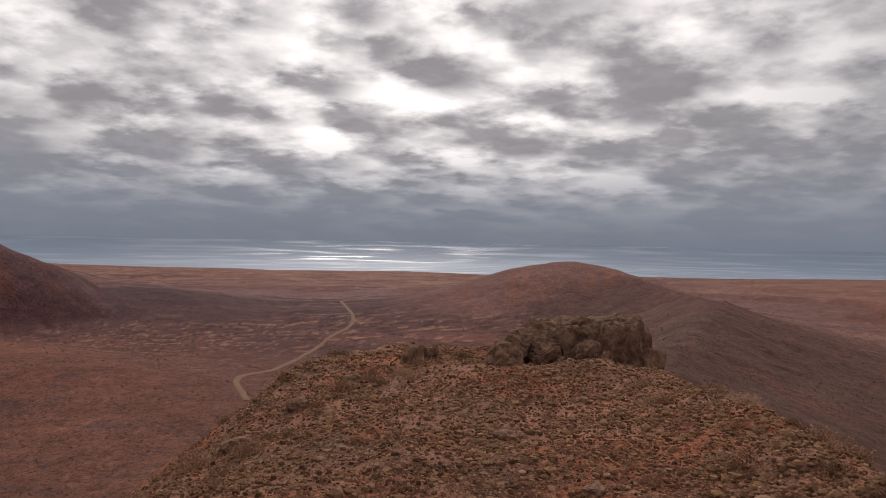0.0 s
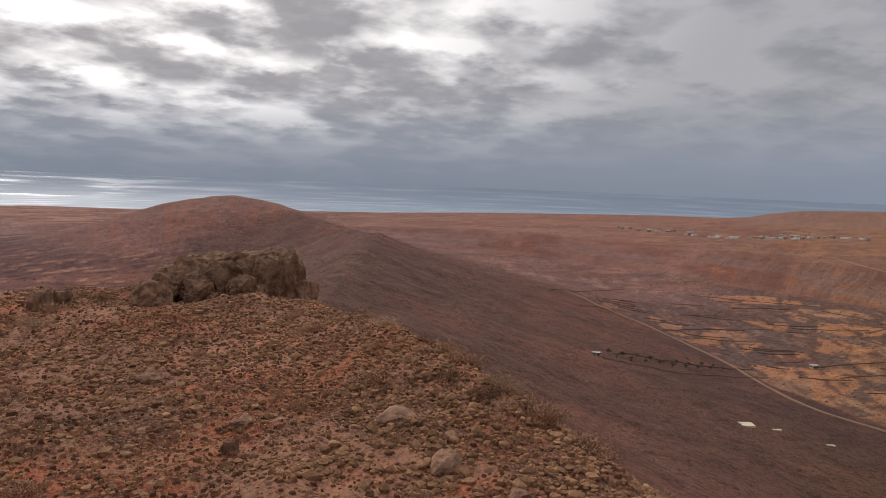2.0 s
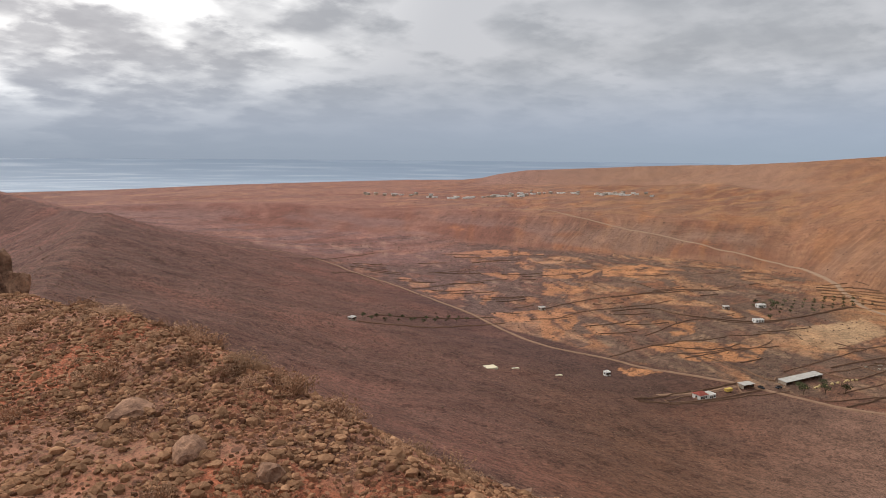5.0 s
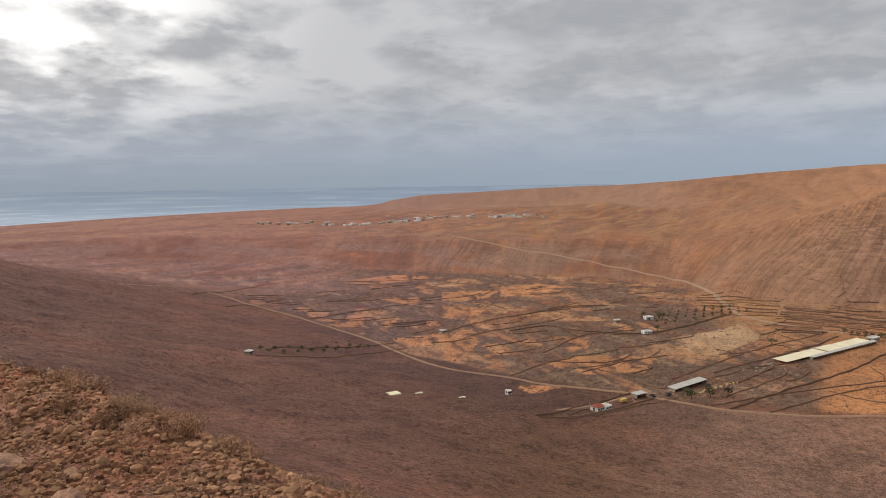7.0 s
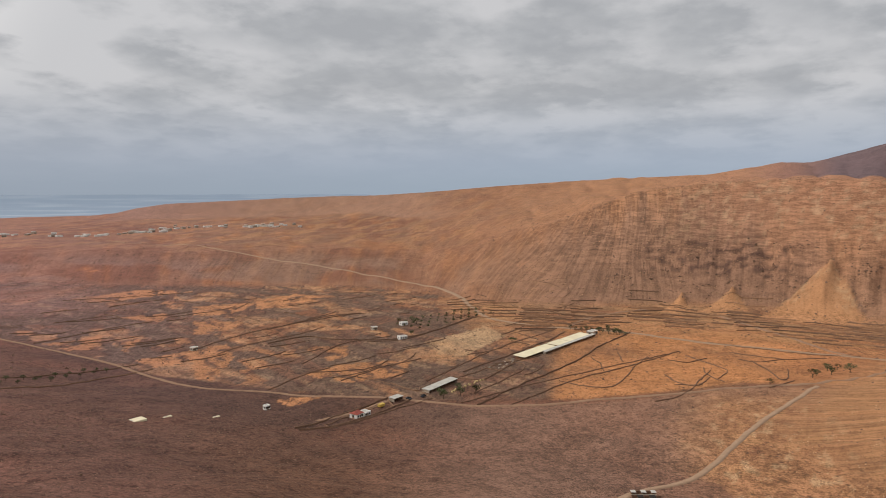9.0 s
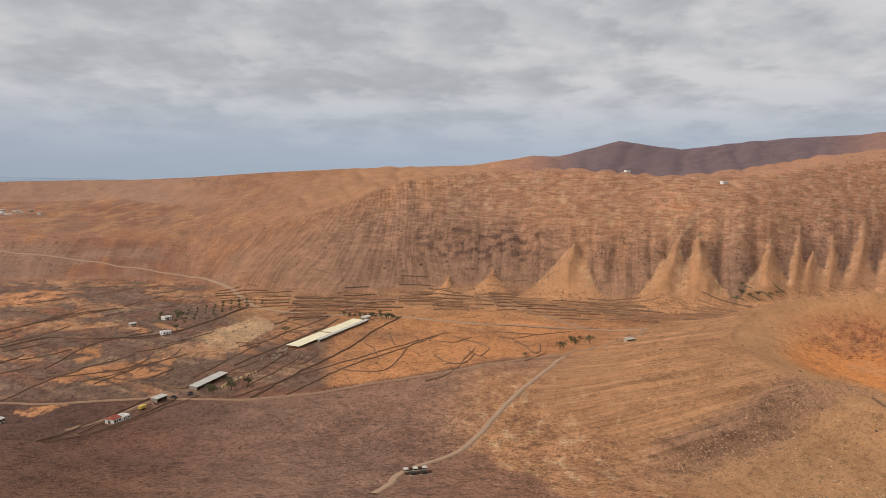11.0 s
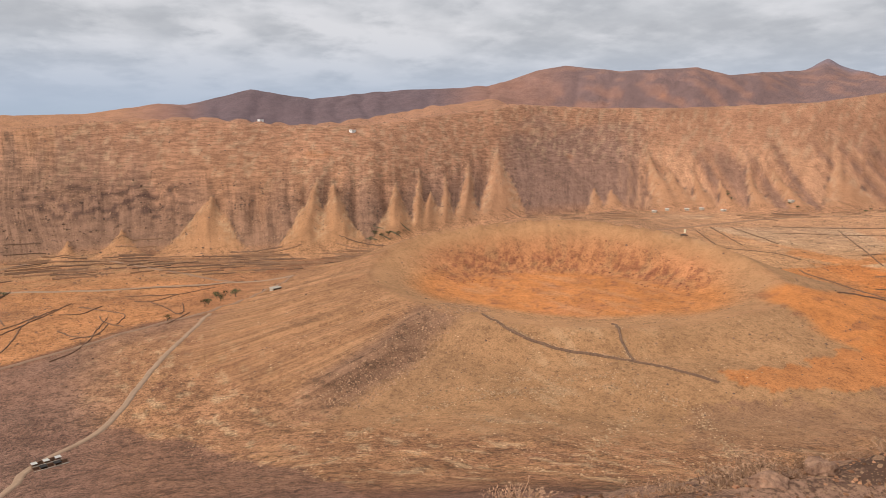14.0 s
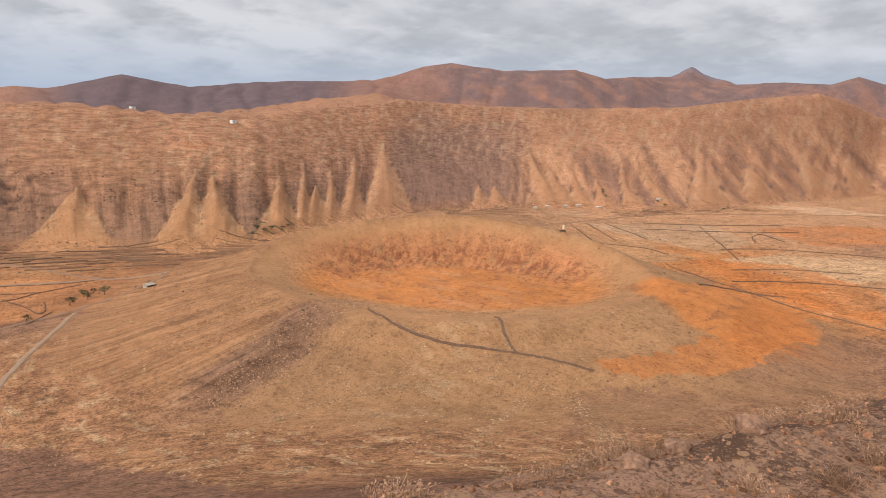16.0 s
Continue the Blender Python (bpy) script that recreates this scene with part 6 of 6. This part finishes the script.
bush = tree(590, 92, 5.0, 4.2, 3, "broad dark-green thorn bush alone in a field", "lone bushes", 1.8, "bush")
poplar = tree(659, 21, 4.6, 2.2, 4, "slim dark windbreak tree behind the greenhouses", "windbreak trees", 1.2)
scrub_tree = tree(548, -142, 5.5, 3.6, 5, "grey-green tamarisk in a field corner", "tamarisks", 1.2)


def more(ob, places, rnd):
    for x, y in places:
        s = rnd.uniform(0.75, 1.2)
        c = copy_thing(ob, Matrix.Translation(at_ground(x, y, 0.1)) @ pose(0, 0, 0, 0, 0, rnd.uniform(0, 360)))
        c.scale = (s, s, s * rnd.uniform(0.9, 1.1))


rnd = random.Random(21)
more(orchard, [(628 + 11 * i + 5 * j, 186 - 5.5 * i + 9 * j) for i in range(10) for j in range(4) if (i, j) != (2, 0)], rnd)
more(orchard, [(290 + 13 * i, 327 + 1.2 * i + 8 * j) for i in range(9) for j in range(2)], rnd)
more(farm_tree, [(436, 91), (425, 112), (441, 104), (418, 108), (655, 215), (660, 203), (652, 196), (598, 184)], rnd)
more(poplar, [(662 - 1.5 * i + rnd.uniform(-1, 1), 48 - 5 * i) for i in range(11)] + [(666, 14), (655, 6), (651, 1)], rnd)
more(scrub_tree, [(537, -142), (542, -155), (530, -131), (552, -150), (524, -127), (497, -95), (740, -374), (746, -392), (753, -405), (760, -423), (770, -436), (748, -383), (802, -1135), (790, -1128), (808, -1142), (720, -1196)], rnd)
more(bush, [(640, -1301), (650, -1339), (700, -1190)], rnd)


def scrub_mesh(seed, blades=110):
    """A low cushion of dry twigs."""
    rnd = random.Random(seed)
    bm = bmesh.new()
    for _ in range(blades):
        a, t = rnd.uniform(0, 2 * math.pi), rnd.uniform(0.05, 1.35)
        d = Vector((math.cos(a) * math.sin(t), math.sin(a) * math.sin(t), math.cos(t) * 0.8))
        p0 = Vector((rnd.gauss(0, 0.16), rnd.gauss(0, 0.16), 0))
        p1 = p0 + d * rnd.uniform(0.25, 0.5)
        p2 = p1 + (d + Vector((rnd.gauss(0, 0.5), rnd.gauss(0, 0.5), rnd.gauss(0.2, 0.4)))).normalized() * rnd.uniform(0.08, 0.2)
        w = d.orthogonal().normalized() * 0.011
        for a0, b0, k in ((p0, p1, 1.0), (p1, p2, 0.8)):
            bm.faces.new([bm.verts.new(q) for q in (a0 - w * k, a0 + w * k, b0 + w * k * 0.5, b0 - w * k * 0.5)])
        leaves(bm, p2, (0.06, 0.06, 0.06), 3, 0.034, rnd)
    me = bpy.data.meshes.new("dry_scrub")
    bm.to_mesh(me)
    bm.free()
    me.materials.append(TWIG)
    return me


cushions = [scrub_mesh(k) for k in range(5)]
rnd = random.Random(31)
spots = [(rnd.uniform(-6.5, 9.5), rnd.uniform(3.5, 26)) for _ in range(200)] + [(rnd.uniform(2, 7), rnd.uniform(-16, -4)) for _ in range(50)]
spots += [(-5.2 + 5.0 * u + rnd.gauss(0, 0.35), 10.5 + 10.5 * u + rnd.gauss(0, 0.6)) for u in (rnd.random() for _ in range(34))]
spots += [(6.2 + rnd.gauss(0, 0.6), rnd.uniform(7.5, 16.5)) for _ in range(40)]
for k, (sx, sy) in enumerate(spots):
    edge = sx > 3.5 or sx < -3 or sy < 0 or k >= 250
    if not edge and rnd.random() < 0.55:
        continue
    s = rnd.uniform(0.25, 0.6) * (1.1 if edge else 0.75)
    ob = new("dry_scrub", cushions[k % 5])
    ob.matrix_basis = Matrix.Translation(at_ground(sx, sy, 0.03)) @ pose(0, 0, 0, rnd.uniform(-8, 8), rnd.uniform(-8, 8), rnd.uniform(0, 360)) @ Matrix.Diagonal((s, s, s * rnd.uniform(0.6, 0.95), 1))
    tagged(ob, "low grey-tan cushion of dry thorny scrub on stony soil", "shrub", "dry scrub cushions")


def rock_shapes(count, seed, coarse):
    """Rough little stones: vertices and triangles."""
    bm = bmesh.new()
    if coarse:
        bmesh.ops.create_cone(bm, cap_ends=True, segments=4, radius1=0.95, radius2=0.55, depth=1.2)
        bmesh.ops.delete(bm, geom=[f for f in bm.faces if f.normal.z < -0.9], context="FACES_ONLY")
        bmesh.ops.triangulate(bm, faces=bm.faces[:])
    else:
        bmesh.ops.create_icosphere(bm, subdivisions=1, radius=1)
    bm.verts.index_update()
    v0 = np.array([v.co for v in bm.verts])
    f0 = np.array([[v.index for v in f.verts] for f in bm.faces])
    bm.free()
    g = np.random.default_rng(seed)
    return [v0 * g.uniform(0.65, 1.25, (len(v0), 1)) * g.uniform((0.75, 0.75, 0.45), (1.3, 1.1, 0.8)) for _ in range(count)], f0


def strew(name, x, y, size, label, mat, seed, sink=0.25, coarse=False):
    """Loose stones strewn at x, y, as one mesh."""
    shapes, f0 = rock_shapes(24, seed, coarse)
    g = np.random.default_rng(seed + 1)
    n = len(x)
    pick = g.integers(0, 24, n)
    v = np.array(shapes)[pick] * size[:, None, None]
    a = g.uniform(0, 2 * np.pi, n)
    c, s = np.cos(a)[:, None], np.sin(a)[:, None]
    z = ground_z(x, y) + size * (0.5 - sink)
    vx, vy = v[..., 0] * c - v[..., 1] * s + x[:, None], v[..., 0] * s + v[..., 1] * c + y[:, None]
    verts = np.stack([vx, vy, v[..., 2] + z[:, None]], -1).reshape(-1, 3)
    faces = (f0[None] + (np.arange(n) * len(shapes[0]))[:, None, None]).reshape(-1, 3)
    return tagged(new(name, sheet(name, verts, faces, mat, False)), label, "stones", kind="stuff")


g = np.random.default_rng(41)
n = 56000
x, y = g.uniform(-7, 10, n), 3.0 + 24 * g.uniform(0, 1, n) ** 1.2
keep = fbm(x / 2.2, y / 2.2, 4, 120) + 0.45 + 0.2 * (x > 3.6) > g.uniform(-0.35, 0.6, n)
x, y = x[keep], y[keep]
strew("gravel", x, y, np.clip(np.exp(g.normal(-3.5, 0.42, len(x))), 0.012, 0.08), "loose brown and grey volcanic gravel on the ridge", STONE, 51, 0.2, True)
n = 5000
cx, cy = g.uniform(-6, 9.5, n), 3.5 + 22 * g.uniform(0, 1, n)
keep = fbm(cx / 1.7, cy / 1.7, 3, 121) + 0.15 + 0.35 * (cx > 3.2) > g.uniform(-0.1, 0.7, n)
cx, cy = np.repeat(cx[keep], 8), np.repeat(cy[keep], 8)
x, y = cx + g.normal(0, 0.11, len(cx)), cy + g.normal(0, 0.11, len(cx))
for mx, my in ((4.05, 9.1), (4.0, 7.5), (4.3, 6.4), (2.6, 8.1), (3.6, 7.2), (3.9, 10.6)):
    x, y = np.concatenate([x, mx + g.normal(0, 0.24, 70)]), np.concatenate([y, my + g.normal(0, 0.24, 70)])
size = np.clip(np.exp(g.normal(-3.35, 0.42, len(x))), 0.018, 0.12)
order = np.argsort(y)
x, y, size = x[order], y[order], size[order]
shapes, f0 = rock_shapes(12, 59, False)
stones = [sheet("stone", v, f0, LICHEN, False) for v in shapes]
for k in range(300):
    ob = new("stone", stones[k % 12])
    ob.matrix_basis = Matrix.Translation((x[k], y[k], float(ground_z(x[k], y[k])) + size[k] * 0.2)) @ pose(0, 0, 0, 0, 0, 47.0 * k) @ Matrix.Diagonal((size[k], size[k], size[k], 1))
    tagged(ob, "tan lichen-crusted stone lying on red soil", "stone", "loose stones on the ridge")
x, y, size = x[300:], y[300:], size[300:]
strew("clumps", x, y, size * 1.1, "tan lichen-crusted stones and clods on the ridge", LICHEN, 57, 0.3)
n = 5000
x, y = g.uniform(1.5, 8.5, n), g.uniform(-20, -3.5, n)
strew("gravel", x, y, np.clip(np.exp(g.normal(-3.8, 0.45, n)), 0.012, 0.08), "loose grey stones on the summit's southern edge", STONE, 53, 0.2, True)
n = 20000
az, r = np.radians(g.uniform(6, 78, n)), np.exp(g.uniform(np.log(26), np.log(380), n))
x, y = np.sin(az) * r, np.cos(az) * r
strew("scree", x, y, np.clip(np.exp(g.normal(-2.1, 0.45, n)) * (0.5 + r / 240), 0.04, 0.7), "scattered dark stones on the flank of the ridge", SCREE, 55, 0.25, True)


def tufts(x, y, size, label, mat, seed):
    """Far dry bushes, each a rough little dome, as one mesh."""
    g = np.random.default_rng(seed)
    n = len(x)
    ring = np.array([(math.cos(a), math.sin(a), 0.0) for a in np.arange(5) * 2 * math.pi / 5] + [(0.1, 0, 0.85)])
    v = ring[None] * g.uniform(0.6, 1.3, (n, 6, 1)) * size[:, None, None]
    z = ground_z(x, y)
    verts = np.stack([v[..., 0] + x[:, None], v[..., 1] + y[:, None], v[..., 2] + z[:, None] - 0.1 * size[:, None]], -1).reshape(-1, 3)
    f0 = np.array([(k, (k + 1) % 5, 5) for k in range(5)])
    faces = (f0[None] + (np.arange(n) * 6)[:, None, None]).reshape(-1, 3)
    return tagged(new("scrub", sheet("scrub", verts, faces, mat, False)), label, "shrubs", kind="stuff")


n = 72000
az = np.radians(g.uniform(-35, 166, n))
dip = np.tan(np.radians(g.uniform(4.2, 25, n)))
r = 131.6 / dip
x, y = np.sin(az) * r, np.cos(az) * r
thin = (fbm(x / 60.0, y / 60.0, 4, 130) + 0.1 > g.uniform(-0.4, 0.5, n)) & ((np.hypot(x - CX, y - CY) > 330) | ((g.uniform(0, 1, n) < 0.2) & (np.hypot(x - CX, y - CY) > 110)))
x, y, r = x[thin], y[thin], r[thin]
tufts(x, y, np.clip(0.0010 * r * np.exp(g.normal(0, 0.35, len(r))), 0.25, 1.6), "scattered dry bushes over valley and slopes", FARSCRUB, 61)


# blocks on the crater's far wall, its bank, the escarpment's crags and upper face
def polar(n, a0, a1, keep):
    """Random places between two azimuths on the far slope, kept where keep() says."""
    a = g.uniform(a0, a1, n)
    rf, rr, er = table(a, FOOT_RIM)
    q = g.uniform(0.02, 1.0, n)
    rad = rf + (rr - rf) * q
    k = keep(a, q)
    return np.sin(np.radians(a[k])) * rad[k], np.cos(np.radians(a[k])) * rad[k]


n = 3000
ang, rho = g.uniform(0, 2 * np.pi, n), CR * g.uniform(0.5, 0.88, n)
x, y = CX + np.sin(ang) * rho, CY + np.cos(ang) * rho
far = (np.sin(ang) * 0.731 - np.cos(ang) * 0.682 > 0.1) & (fbm(x / 26.0, y / 16.0, 3, 140) > 0.12)
x, y = x[far], y[far]
strew("rubble", x, y, np.clip(np.exp(g.normal(-0.6, 0.4, len(x))), 0.25, 1.2), "red-brown broken rock on the crater's far wall", REDROCK, 71, 0.3, True)
n = 2600
u, v = g.uniform(0, 1, n), g.uniform(-24, 3, n)
x, y = 369 - 84 * u + 0.859 * v * -1, -275 + 140 * u - 0.517 * v
strew("rubble", x, y, np.clip(np.exp(g.normal(-0.9, 0.4, n)), 0.2, 1.0), "brown broken rock on the steep bank of the cone", SLOPEROCK, 72, 0.3, True)
x, y = polar(6000, 88, 128, lambda a, q: (q < 0.55) & (q > 0.1) & (fans(a, q) < 0.05) & (fbm(a / 1.2, q * 9.0, 3, 141) > 0.14))
strew("rubble", x, y, np.clip(np.exp(g.normal(0.1, 0.4, len(x))), 0.5, 2.4), "dark crags and blocks low on the escarpment", SCREE, 73, 0.3, True)
x, y = polar(30000, 80, 162, lambda a, q: (fans(a, q) < 0.1) & (fbm(a / 4.0, q * 24.0, 3, 142) > 0.05))
strew("rubble", x, y, np.clip(np.exp(g.normal(-0.35, 0.35, len(x))), 0.3, 1.3), "pale and brown ledges of rock on the escarpment", SLOPEROCK, 74, 0.35, True)
n = 16000
a, rad = np.radians(g.uniform(97, 150, n)), g.uniform(170, 470, n)
x, y = np.sin(a) * rad, np.cos(a) * rad
rho = bowl_distance(x - CX, y - CY)
lie = (fbm(x / 16.0, y / 8.0, 4, 143) > 0.2) & (rho > CR * 1.05) & (np.degrees(a) > 97 + (300 - rad) * 0.12)
x, y = x[lie], y[lie]
strew("rubble", x, y, np.clip(np.exp(g.normal(-1.35, 0.4, len(x))), 0.12, 0.7), "pale loose stones over the tan waste below the cone", PALEROCK, 75, 0.3, True)
# pale stones heaped along the old walls and gully edges below the cone
BANKS = crater_walls + [[(279, -205), (271, -216), (255, -236), (242, -256)], [(236, -169), (220, -175), (214, -196)], [(196, -263), (169, -244), (141, -214)], [(152, -152), (193, -209), (210, -247)],
                        [(286, -168), (276, -191), (257, -204), (240, -226)], [(242, -256), (222, -262), (203, -262)], [(244, -116), (268, -157), (264, -194), (247, -227), (229, -255)]]
bx, by = [], []
for k, pts in enumerate(BANKS):
    lx, ly, nx, ny, along_s = resample(pts, 0.10 if k < 2 else 0.16, 6.0 if k > 1 else 1.5, k + 1)
    off = g.normal(0, 0.9 if k < 2 else 2.2, len(lx)) + (0.9 if k < 2 else 0.0)
    hold = fbm(lx / 9.0, ly / 9.0, 3, 152) + 0.25 > g.uniform(-0.2, 0.5, len(lx))
    bx.append((lx + nx * off)[hold])
    by.append((ly + ny * off)[hold])
x, y = np.concatenate(bx), np.concatenate(by)
strew("rubble", x, y, np.clip(np.exp(g.normal(-0.95, 0.4, len(x))), 0.2, 0.9), "pale stones heaped along old walls below the cone", PALEROCK, 76, 0.3, True)
